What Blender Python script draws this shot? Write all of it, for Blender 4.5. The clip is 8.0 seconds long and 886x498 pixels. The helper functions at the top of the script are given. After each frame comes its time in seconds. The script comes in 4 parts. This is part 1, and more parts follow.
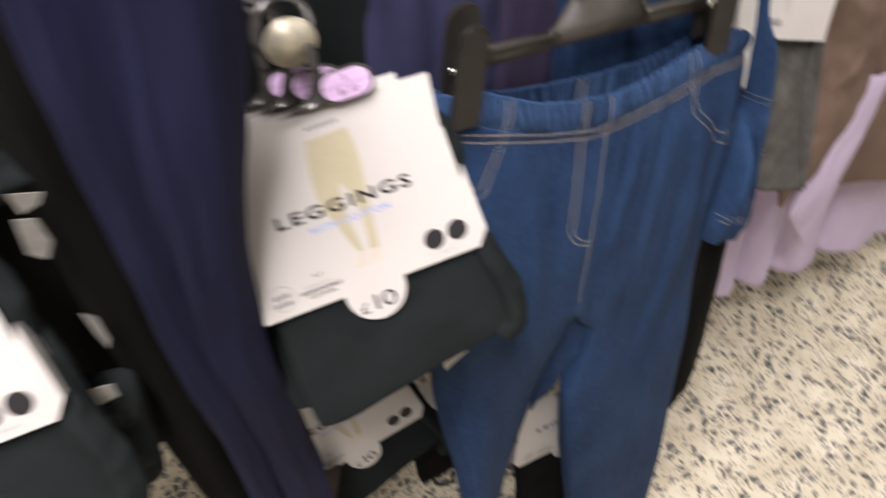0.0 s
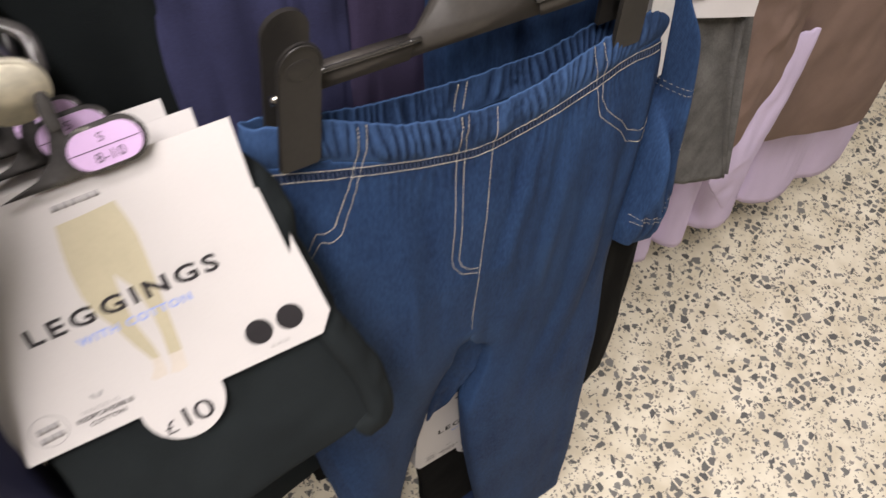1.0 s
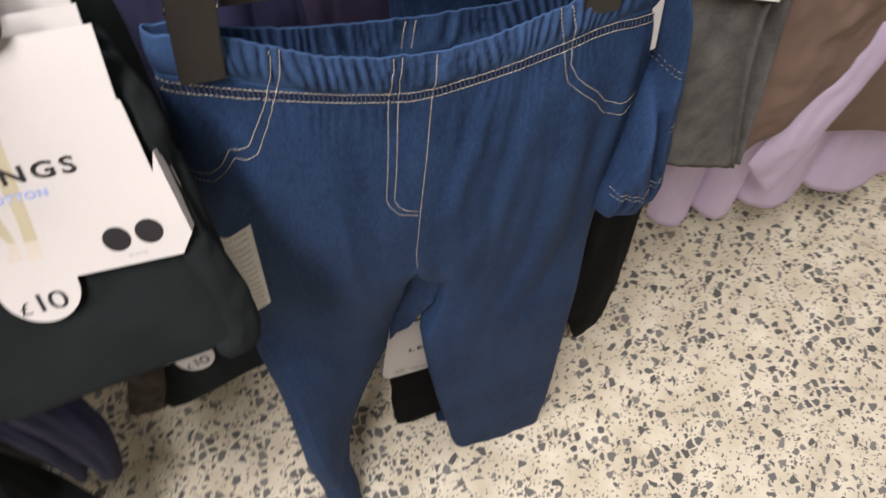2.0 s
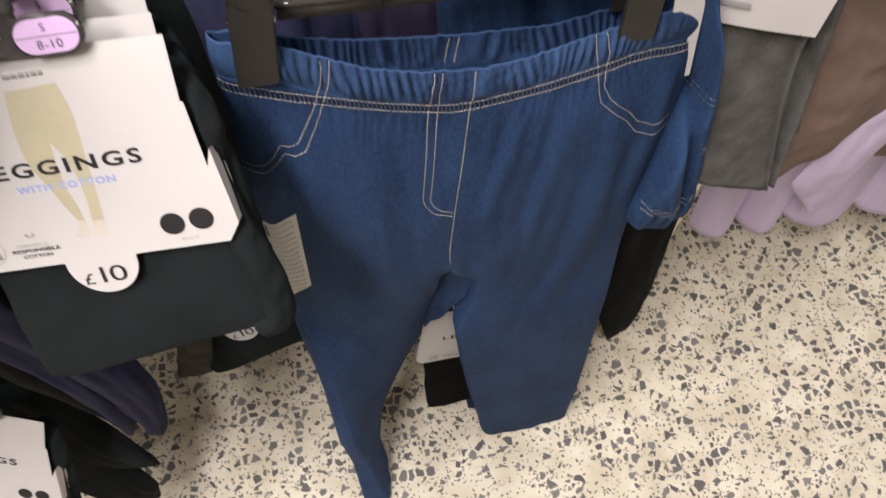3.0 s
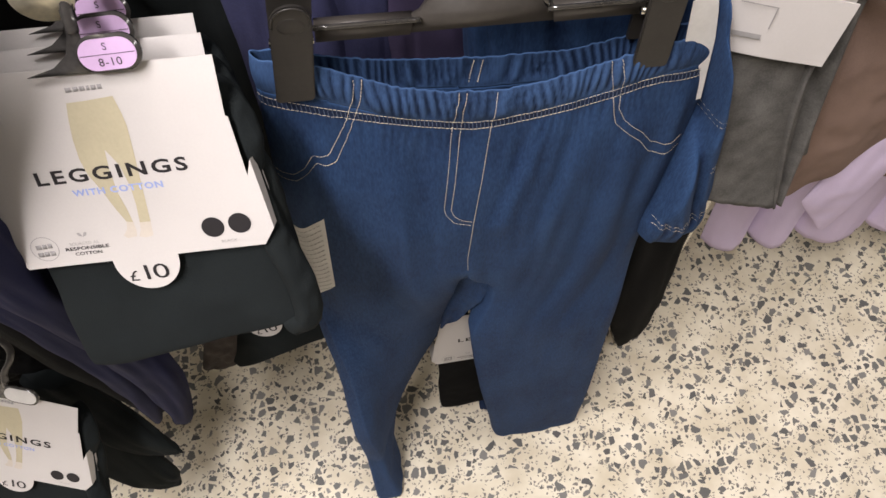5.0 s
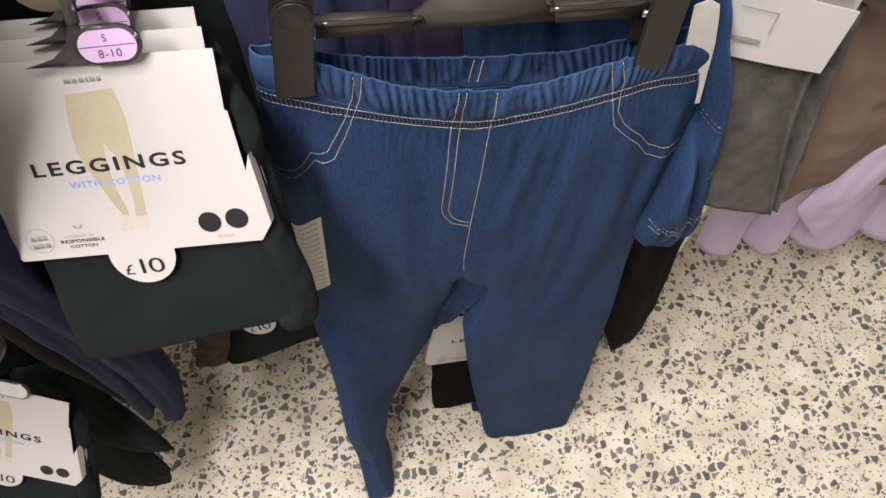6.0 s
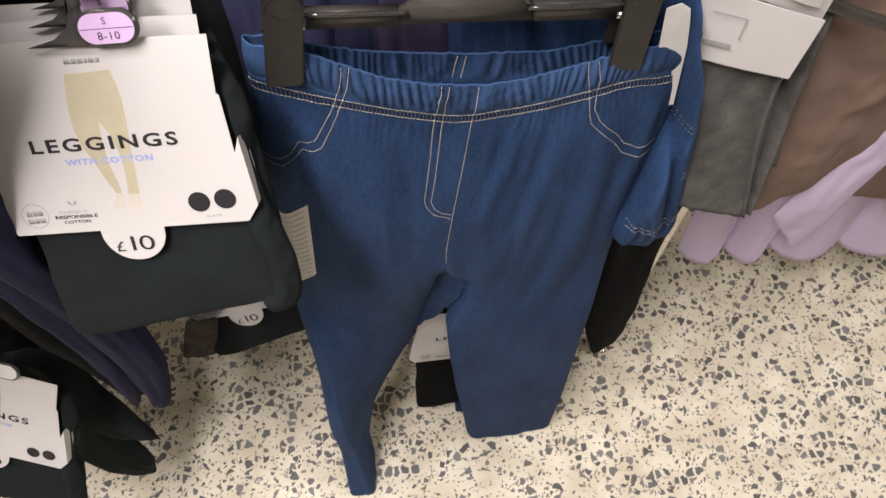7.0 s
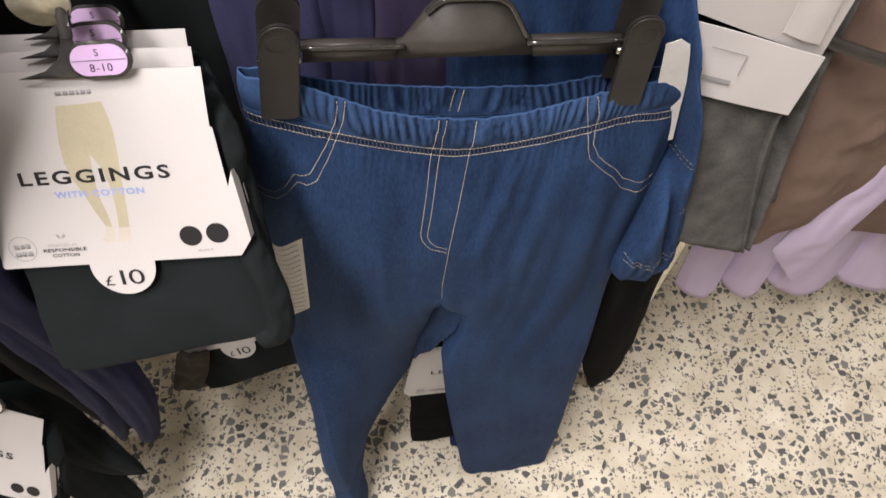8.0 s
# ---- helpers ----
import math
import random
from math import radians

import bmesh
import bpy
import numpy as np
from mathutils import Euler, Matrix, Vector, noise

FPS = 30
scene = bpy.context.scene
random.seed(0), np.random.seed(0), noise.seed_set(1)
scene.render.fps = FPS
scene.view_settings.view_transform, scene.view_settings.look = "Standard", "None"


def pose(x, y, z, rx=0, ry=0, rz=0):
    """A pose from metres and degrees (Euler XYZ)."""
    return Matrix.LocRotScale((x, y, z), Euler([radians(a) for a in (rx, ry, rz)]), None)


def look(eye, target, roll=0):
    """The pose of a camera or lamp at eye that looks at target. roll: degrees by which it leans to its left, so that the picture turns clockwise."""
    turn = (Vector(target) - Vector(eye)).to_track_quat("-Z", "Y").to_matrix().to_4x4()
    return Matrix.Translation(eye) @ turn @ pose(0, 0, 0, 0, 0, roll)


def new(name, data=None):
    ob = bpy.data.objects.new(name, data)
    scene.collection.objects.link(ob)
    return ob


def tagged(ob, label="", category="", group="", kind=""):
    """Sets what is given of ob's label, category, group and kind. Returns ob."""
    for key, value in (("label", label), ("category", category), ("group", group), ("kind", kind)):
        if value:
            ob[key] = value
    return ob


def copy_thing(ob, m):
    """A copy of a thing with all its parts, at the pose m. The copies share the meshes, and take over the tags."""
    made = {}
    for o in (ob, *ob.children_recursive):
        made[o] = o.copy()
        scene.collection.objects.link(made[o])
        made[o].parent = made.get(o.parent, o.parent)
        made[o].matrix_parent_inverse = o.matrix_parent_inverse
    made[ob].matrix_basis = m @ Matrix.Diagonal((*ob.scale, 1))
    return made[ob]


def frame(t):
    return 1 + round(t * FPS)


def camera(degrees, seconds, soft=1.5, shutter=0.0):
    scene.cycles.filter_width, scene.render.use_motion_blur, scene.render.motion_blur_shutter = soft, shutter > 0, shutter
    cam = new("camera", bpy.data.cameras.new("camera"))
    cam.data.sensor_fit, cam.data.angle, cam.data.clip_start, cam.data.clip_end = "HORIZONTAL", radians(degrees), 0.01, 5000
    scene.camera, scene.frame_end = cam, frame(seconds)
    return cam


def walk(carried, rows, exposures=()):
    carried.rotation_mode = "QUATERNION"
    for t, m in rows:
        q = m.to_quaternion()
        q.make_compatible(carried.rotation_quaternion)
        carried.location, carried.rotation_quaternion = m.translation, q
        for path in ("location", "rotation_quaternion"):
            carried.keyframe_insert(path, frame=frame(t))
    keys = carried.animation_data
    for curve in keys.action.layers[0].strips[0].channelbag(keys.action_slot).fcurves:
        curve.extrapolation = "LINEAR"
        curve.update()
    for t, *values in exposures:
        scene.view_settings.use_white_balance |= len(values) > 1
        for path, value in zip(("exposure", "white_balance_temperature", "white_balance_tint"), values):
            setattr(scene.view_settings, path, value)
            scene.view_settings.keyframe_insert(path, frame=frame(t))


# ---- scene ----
cam = camera(59.1, 8.0, shutter=0.9)
PATH = [
    (0, (0.0653, 0.0387, 1.5649), (0.6532, 1.2843, 0.1125), -1.97),
    (0.5, (0.1516, 0.0946, 1.5384), (0.7913, 1.1775, -0.0103), -0.58),
    (1, (0.2185, 0.1939, 1.5259), (0.8786, 1.1811, -0.0875), 2.65),
    (1.5, (0.3052, 0.2114, 1.5136), (0.8375, 1.1621, -0.1619), 4.56),
    (1.7, (0.355, 0.19, 1.523), (0.7911, 1.1068, -0.197), 4.57),
    (2.8, (0.405, 0.164, 1.573), (0.598, 1.035, -0.218), 1.3),
    (3, (0.406, 0.162, 1.587), (0.585, 1.044, -0.199), 0.5),
    (3.5, (0.406, 0.159, 1.605), (0.564, 1.059, -0.174), -0.4),
    (4, (0.405, 0.16, 1.612), (0.55, 1.054, -0.171), -0.5),
    (4.5, (0.403, 0.15, 1.629), (0.541, 1.042, -0.155), -0.5),
    (6, (0.397, 0.147, 1.626), (0.553, 1.043, -0.156), 1.8),
    (6.5, (0.402, 0.133, 1.633), (0.57, 1.04, -0.142), 3.1),
    (7, (0.405, 0.111, 1.641), (0.58, 1.035, -0.125), 4.0),
    (7.5, (0.407, 0.114, 1.64), (0.591, 1.07, -0.107), 4.5),
    (8, (0.406, 0.123, 1.633), (0.599, 1.108, -0.097), 4.7),
]
walk(cam, [(t, look(eye, target, roll)) for t, eye, target, roll in PATH], [(0.0, 0.10), (1.0, 0.0), (1.5, -0.10), (3.0, -0.02), (8.0, 0.0)])

# ---- light ----
world = bpy.data.worlds.new("world")
scene.world = world
world.use_nodes = True
world.node_tree.nodes["Background"].inputs[0].default_value = (0.9, 0.95, 1.0, 1)
world.node_tree.nodes["Background"].inputs[1].default_value = 0.02
scene.view_settings.exposure = 0.0
LAMP = 0.76
LAMP_COLOUR = (1.0, 0.925, 0.925)
# unseen ceiling lamps: places and powers invented, tuned for the shading
LAMPS = [(-0.33, -0.16, 146.0), (2.9, -0.16, 46.0), (-4.7, -0.16, 160.0)]


# ---- materials ----
def material(name, colour, rough=0.7, metal=0.0, vary=0.15, scale=6.0, bump=0.0, bump_scale=300.0, second=None, spec=0.5):
    """A surface with broad blotches, fine grain and relief."""
    m = bpy.data.materials.new(name)
    m.use_nodes = True
    nt = m.node_tree
    b = nt.nodes["Principled BSDF"]
    b.inputs["Roughness"].default_value = rough
    b.inputs["Metallic"].default_value = metal
    b.inputs["Specular IOR Level"].default_value = spec
    tc = nt.nodes.new("ShaderNodeTexCoord")
    n1 = nt.nodes.new("ShaderNodeTexNoise")
    n1.inputs["Scale"].default_value, n1.inputs["Detail"].default_value = scale, 6
    n2 = nt.nodes.new("ShaderNodeTexNoise")
    n2.inputs["Scale"].default_value, n2.inputs["Detail"].default_value = bump_scale, 3
    nt.links.new(tc.outputs["Object"], n1.inputs["Vector"])
    nt.links.new(tc.outputs["Object"], n2.inputs["Vector"])
    mix = nt.nodes.new("ShaderNodeMix")
    mix.data_type = "RGBA"
    add = nt.nodes.new("ShaderNodeMath")
    add.operation = "MULTIPLY_ADD"
    add.inputs[1].default_value, add.inputs[2].default_value = 0.35, 0.0
    nt.links.new(n2.outputs["Fac"], add.inputs[0])
    tot = nt.nodes.new("ShaderNodeMath")
    tot.operation = "MULTIPLY_ADD"
    tot.inputs[1].default_value = 0.65
    nt.links.new(n1.outputs["Fac"], tot.inputs[0])
    nt.links.new(add.outputs[0], tot.inputs[2])
    ramp = nt.nodes.new("ShaderNodeMapRange")
    ramp.inputs[1].default_value, ramp.inputs[2].default_value = 0.36, 0.64
    nt.links.new(tot.outputs[0], ramp.inputs[0])
    nt.links.new(ramp.outputs[0], mix.inputs["Factor"])
    lo = [c * (1 - vary) for c in colour]
    hi = second or [min(1, c * (1 + vary)) for c in colour]
    mix.inputs["A"].default_value = (*lo, 1)
    mix.inputs["B"].default_value = (*hi, 1)
    nt.links.new(mix.outputs["Result"], b.inputs["Base Color"])
    if bump:
        bm = nt.nodes.new("ShaderNodeBump")
        bm.inputs["Strength"].default_value, bm.inputs["Distance"].default_value = bump, 0.001
        nt.links.new(n2.outputs["Fac"], bm.inputs["Height"])
        nt.links.new(bm.outputs[0], b.inputs["Normal"])
    return m


def denim_material(name, dark, light, wear=1.5):
    """Indigo twill: fine diagonal ribs, slubs running down, rubbed patches."""
    m = bpy.data.materials.new(name)
    m.use_nodes = True
    nt = m.node_tree
    b = nt.nodes["Principled BSDF"]
    b.inputs["Roughness"].default_value = 0.85
    b.inputs["Specular IOR Level"].default_value = 0.25
    tc = nt.nodes.new("ShaderNodeTexCoord")
    slub_map = nt.nodes.new("ShaderNodeMapping")
    slub_map.inputs["Scale"].default_value = (520, 520, 120)
    slub = nt.nodes.new("ShaderNodeTexNoise")
    slub.inputs["Scale"].default_value, slub.inputs["Detail"].default_value = 1.0, 4
    patch_map = nt.nodes.new("ShaderNodeMapping")
    patch_map.inputs["Scale"].default_value = (16, 16, 7)
    patch = nt.nodes.new("ShaderNodeTexNoise")
    patch.inputs["Scale"].default_value, patch.inputs["Detail"].default_value = 1.0, 9
    patch.inputs["Roughness"].default_value = 0.62
    rib_map = nt.nodes.new("ShaderNodeMapping")
    rib_map.inputs["Rotation"].default_value = (0, radians(30), 0)
    rib = nt.nodes.new("ShaderNodeTexWave")
    rib.inputs["Scale"].default_value, rib.inputs["Distortion"].default_value = 260, 1.5
    for a, c in ((slub_map, slub), (patch_map, patch), (rib_map, rib)):
        nt.links.new(tc.outputs["Object"], a.inputs["Vector"])
        nt.links.new(a.outputs[0], c.inputs["Vector"])
    f1 = nt.nodes.new("ShaderNodeMath")
    f1.operation = "MULTIPLY_ADD"
    f1.inputs[1].default_value, f1.inputs[2].default_value = 0.45, 0.0
    nt.links.new(slub.outputs["Fac"], f1.inputs[0])
    f2 = nt.nodes.new("ShaderNodeMath")
    f2.operation = "MULTIPLY_ADD"
    f2.inputs[1].default_value = 0.55
    nt.links.new(patch.outputs["Fac"], f2.inputs[0])
    nt.links.new(f1.outputs[0], f2.inputs[2])
    ramp = nt.nodes.new("ShaderNodeMapRange")
    ramp.inputs[1].default_value, ramp.inputs[2].default_value = 0.30, 0.73
    # lightens rubbed ridges and darkens hollows, adding contrast to the folds
    geo = nt.nodes.new("ShaderNodeNewGeometry")
    rub = nt.nodes.new("ShaderNodeMath")
    rub.operation = "MULTIPLY_ADD"
    rub.inputs[1].default_value, rub.inputs[2].default_value = wear, -0.5 * wear
    nt.links.new(geo.outputs["Pointiness"], rub.inputs[0])
    f3 = nt.nodes.new("ShaderNodeMath")
    f3.operation = "ADD"
    nt.links.new(f2.outputs[0], f3.inputs[0])
    nt.links.new(rub.outputs[0], f3.inputs[1])
    nt.links.new(f3.outputs[0], ramp.inputs[0])
    mix = nt.nodes.new("ShaderNodeMix")
    mix.data_type = "RGBA"
    mix.inputs["A"].default_value = (*dark, 1)
    mix.inputs["B"].default_value = (*light, 1)
    nt.links.new(ramp.outputs[0], mix.inputs["Factor"])
    nt.links.new(mix.outputs["Result"], b.inputs["Base Color"])
    h = nt.nodes.new("ShaderNodeMath")
    h.operation = "ADD"
    nt.links.new(slub.outputs["Fac"], h.inputs[0])
    nt.links.new(rib.outputs["Fac"], h.inputs[1])
    bp = nt.nodes.new("ShaderNodeBump")
    bp.inputs["Strength"].default_value, bp.inputs["Distance"].default_value = 0.35, 0.0004
    nt.links.new(h.outputs[0], bp.inputs["Height"])
    nt.links.new(bp.outputs[0], b.inputs["Normal"])
    return m


def terrazzo_material():
    """Polished terrazzo: angular grey chips of two sizes in a cream cement ground."""
    m = bpy.data.materials.new("terrazzo")
    m.use_nodes = True
    nt = m.node_tree
    b = nt.nodes["Principled BSDF"]
    b.inputs["Roughness"].default_value = 0.42
    b.inputs["Specular IOR Level"].default_value = 0.4
    tc = nt.nodes.new("ShaderNodeTexCoord")
    warp = nt.nodes.new("ShaderNodeTexNoise")
    warp.inputs["Scale"].default_value, warp.inputs["Detail"].default_value = 48, 3
    nt.links.new(tc.outputs["Object"], warp.inputs["Vector"])
    vec = nt.nodes.new("ShaderNodeVectorMath")
    vec.operation = "MULTIPLY_ADD"
    vec.inputs[1].default_value = (0.012, 0.012, 0.0)
    nt.links.new(warp.outputs["Color"], vec.inputs[0])
    nt.links.new(tc.outputs["Object"], vec.inputs[2])

    def math_node(op, a, c=None, d=None):
        n = nt.nodes.new("ShaderNodeMath")
        n.operation = op
        for k, v in enumerate((a, c, d)):
            if v is None:
                continue
            if isinstance(v, (int, float)):
                n.inputs[k].default_value = v
            else:
                nt.links.new(v, n.inputs[k])
        return n.outputs[0]

    ground = nt.nodes.new("ShaderNodeMix")
    ground.data_type = "RGBA"
    cloud = nt.nodes.new("ShaderNodeTexNoise")
    cloud.inputs["Scale"].default_value, cloud.inputs["Detail"].default_value = 14, 8
    nt.links.new(tc.outputs["Object"], cloud.inputs["Vector"])
    cr = nt.nodes.new("ShaderNodeMapRange")
    cr.inputs[1].default_value, cr.inputs[2].default_value = 0.35, 0.68
    nt.links.new(cloud.outputs["Fac"], cr.inputs[0])
    nt.links.new(cr.outputs[0], ground.inputs["Factor"])
    ground.inputs["A"].default_value = (0.62, 0.555, 0.42, 1)
    ground.inputs["B"].default_value = (0.79, 0.735, 0.60, 1)
    colour = ground.outputs["Result"]
    # scale per metre, share of cells that hold a chip, joint kept free, dark and light chip
    for scale, share, gap, c0, c1 in ((190, 0.20, 0.08, (0.20, 0.18, 0.15), (0.42, 0.38, 0.31)),
                                      (112, 0.19, 0.10, (0.105, 0.100, 0.090), (0.29, 0.27, 0.235)),
                                      (56, 0.40, 0.09, (0.090, 0.090, 0.088), (0.22, 0.215, 0.20))):
        cell = nt.nodes.new("ShaderNodeTexVoronoi")
        edge = nt.nodes.new("ShaderNodeTexVoronoi")
        edge.feature = "DISTANCE_TO_EDGE"
        for v in (cell, edge):
            v.voronoi_dimensions = "2D"
            v.inputs["Scale"].default_value = scale
            v.inputs["Randomness"].default_value = 1.0
            nt.links.new(vec.outputs[0], v.inputs["Vector"])
        sep = nt.nodes.new("ShaderNodeSeparateColor")
        nt.links.new(cell.outputs["Color"], sep.inputs[0])
        crowd = nt.nodes.new("ShaderNodeTexNoise")
        crowd.inputs["Scale"].default_value, crowd.inputs["Detail"].default_value = scale * 0.16, 2
        nt.links.new(tc.outputs["Object"], crowd.inputs["Vector"])
        has = math_node("LESS_THAN", sep.outputs[0], math_node("MULTIPLY", crowd.outputs["Fac"], share * 2))
        wide = math_node("MULTIPLY_ADD", sep.outputs[1], 0.24, gap - 0.03)
        inside = math_node("MULTIPLY", math_node("SUBTRACT", edge.outputs["Distance"], wide), 22.0)
        clamp = nt.nodes.new("ShaderNodeClamp")
        nt.links.new(inside, clamp.inputs[0])
        chip = math_node("MULTIPLY", has, clamp.outputs[0])
        tone = nt.nodes.new("ShaderNodeMix")
        tone.data_type = "RGBA"
        tone.inputs["A"].default_value = (*c0, 1)
        tone.inputs["B"].default_value = (*c1, 1)
        nt.links.new(math_node("POWER", sep.outputs[2], 1.6), tone.inputs["Factor"])
        lay = nt.nodes.new("ShaderNodeMix")
        lay.data_type = "RGBA"
        nt.links.new(chip, lay.inputs["Factor"])
        nt.links.new(colour, lay.inputs["A"])
        nt.links.new(tone.outputs["Result"], lay.inputs["B"])
        colour = lay.outputs["Result"]
    nt.links.new(colour, b.inputs["Base Color"])
    rough = nt.nodes.new("ShaderNodeMapRange")
    rough.inputs[3].default_value, rough.inputs[4].default_value = 0.34, 0.55
    nt.links.new(cloud.outputs["Fac"], rough.inputs[0])
    nt.links.new(rough.outputs[0], b.inputs["Roughness"])
    return m


def glow(name, colour, strength):
    m = bpy.data.materials.new(name)
    m.use_nodes = True
    b = m.node_tree.nodes["Principled BSDF"]
    b.inputs["Emission Color"].default_value = (*colour, 1)
    b.inputs["Emission Strength"].default_value = strength
    return m


DENIM = denim_material("denim", (0.0056, 0.0172, 0.056), (0.027, 0.067, 0.163), 2.8)
DENIM_BAND = denim_material("denim_band", (0.0070, 0.0190, 0.055), (0.041, 0.088, 0.200), 4.2)
RUNG = material("rung_thread", (0.075, 0.105, 0.17), 0.8, vary=0.3, scale=200)
DENIM_DARK = denim_material("denim_dark", (0.006, 0.012, 0.035), (0.013, 0.028, 0.075))
THREAD = material("thread", (0.60, 0.53, 0.41), 0.8, vary=0.3, scale=200)
BLACK_CLOTH = material("black_jersey", (0.0105, 0.0132, 0.0140), 0.9, vary=0.25, scale=9, bump=0.5, bump_scale=900, spec=0.12)
# black darkened for shade between garments, and the trousers' own deep black
DEEP_SHADE_BLACK = material("deep_shade_black_cloth", (0.004, 0.004, 0.004), 0.95, vary=0.3, scale=9, bump=0.4, bump_scale=900, spec=0.12)
NAVY_CLOTH = material("navy_jersey", (0.0055, 0.0068, 0.029), 0.9, vary=0.25, scale=7, bump=0.5, bump_scale=800, spec=0.25)
# navy lightened to paint in the light behind the hanger bar
NAVY_LIT = material("lit_navy_jersey", (0.036, 0.038, 0.092), 0.9, vary=0.3, scale=9, bump=0.6, bump_scale=800, spec=0.25)
PLUM_CLOTH = material("plum_jersey", (0.038, 0.029, 0.064), 0.9, vary=0.25, scale=7, bump=0.5, bump_scale=800, spec=0.25)
GREY_CLOTH = material("grey_melange", (0.100, 0.097, 0.091), 0.95, vary=0.30, scale=42, bump=0.8, bump_scale=500, spec=0.2)
TAUPE_CLOTH = material("taupe_jersey", (0.050, 0.042, 0.038), 0.95, vary=0.25, scale=14, bump=0.6, bump_scale=600, spec=0.15)
BROWN_CLOTH = material("brown_jersey", (0.20, 0.138, 0.112), 0.9, vary=0.16, scale=10, bump=0.5, bump_scale=700, spec=0.2)
LILAC_CLOTH = material("lilac_jersey", (0.62, 0.53, 0.72), 0.9, vary=0.06, scale=8, bump=0.5, bump_scale=600, spec=0.2)
CARD = material("white_card", (0.56, 0.537, 0.523), 0.5, vary=0.03, scale=12, bump=0.05, bump_scale=500)
STICKER = material("grey_paper", (0.68, 0.67, 0.65), 0.6, vary=0.06, scale=40, bump=0.2, bump_scale=200)
# paper darkened to carry the shade between the dark leggings
SHADED_PAPER = material("shaded_paper", (0.22, 0.215, 0.20), 0.7, vary=0.15, scale=60)
INK = material("dark_ink", (0.020, 0.018, 0.020), 0.6, vary=0.1, scale=60, spec=0.3)
GREY_INK = material("grey_ink", (0.32, 0.31, 0.31), 0.6, vary=0.1, scale=60)
BLUE_INK = material("blue_ink", (0.30, 0.37, 0.66), 0.6, vary=0.05, scale=60)
SAND_INK = material("sand_ink", (0.46, 0.415, 0.29), 0.55, vary=0.06, scale=30)
PALE_INK = material("pale_ink", (0.56, 0.51, 0.45), 0.55, vary=0.05, scale=30)
LILAC_TAB = material("lilac_plastic", (0.60, 0.42, 0.66), 0.4, vary=0.04, scale=30)
YELLOW_TAB = material("yellow_plastic", (0.72, 0.62, 0.04), 0.4, vary=0.06, scale=30)
PLASTIC = material("black_plastic", (0.046, 0.041, 0.036), 0.42, vary=0.2, scale=25, bump=0.06, bump_scale=250, spec=0.45)
CLIP_PLASTIC = material("clip_plastic", (0.021, 0.019, 0.017), 0.45, vary=0.2, scale=25, bump=0.06, bump_scale=250, spec=0.4)
GLOSS_PLASTIC = material("moulded_rim", (0.030, 0.028, 0.025), 0.2, vary=0.2, scale=25, spec=0.9)
SMOKE_PLASTIC = material("smoked_plastic", (0.055, 0.052, 0.05), 0.16, vary=0.2, scale=25, spec=0.8)
STEEL = material("brushed_steel", (0.60, 0.57, 0.50), 0.25, 1.0, vary=0.12, scale=60, bump=0.1, bump_scale=300)
CAP_STEEL = material("nickel_cap", (0.82, 0.77, 0.62), 0.45, 0.55, vary=0.18, scale=70, bump=0.15, bump_scale=200)
TERRAZZO = terrazzo_material()
# walls stay out of view; this grey is set to cut bounced light
WALL_PAINT = material("wall_paint", (0.34, 0.33, 0.315), 0.8, vary=0.04, scale=2)
TILE_CEILING = material("ceiling_paint", (0.75, 0.75, 0.73), 0.9, vary=0.04, scale=3)
LIGHT_PANEL = glow("light_panel", (1.0, 0.95, 0.88), 4.0)


# ---- mesh helpers ----
ROOT = {}


def thing(name, at, label, category, group=""):
    """An empty at the base of a thing; at is a place or a pose. With a place its parts are given in world metres."""
    ob = new(name)
    ob.empty_display_size = 0.05
    if isinstance(at, Matrix):
        ob.matrix_basis = at
        ROOT[ob] = Matrix.Identity(4)
    else:
        ob.matrix_basis = Matrix.Translation(at)
        ROOT[ob] = Matrix.Translation(at).inverted()
    return tagged(ob, label, category, group)


def part(name, bm, mat, parent, label="", smooth=True):
    """One mesh object out of bm, under a thing or a part."""
    me = bpy.data.meshes.new(name)
    bm.to_mesh(me)
    bm.free()
    me.materials.append(mat)
    if smooth:
        me.shade_smooth()
    ob = new(name, me)
    if parent is not None:
        ob.parent = parent
        ob.matrix_parent_inverse = ROOT.get(parent, Matrix.Identity(4))
    if label:
        ob["label"] = label
    return ob


def solo(name, bm, mat, label, category, group="", kind="", smooth=True):
    return tagged(part(name, bm, mat, None, "", smooth), label, category, group, kind)


def panelled(name, bm, mat, label, category, group=""):
    """A hanging garment of a front and a back panel."""
    low = min(v.co.z for v in bm.verts)
    mid = [sum(v.co[k] for v in bm.verts) / len(bm.verts) for k in (0, 1)]
    ob = thing(name, (mid[0], mid[1], low), label, category, group)
    bm.normal_update()
    bm.faces.ensure_lookup_table()
    back = bm.copy()
    back.faces.ensure_lookup_table()
    rear = [f.index for f in bm.faces if f.normal.y > 0]
    front_set = set(range(len(bm.faces))) - set(rear)
    bmesh.ops.delete(back, geom=[back.faces[i] for i in front_set], context="FACES")
    bmesh.ops.delete(bm, geom=[bm.faces[i] for i in rear], context="FACES")
    part("front_panel", bm, mat, ob)
    part("back_panel", back, mat, ob)
    return ob


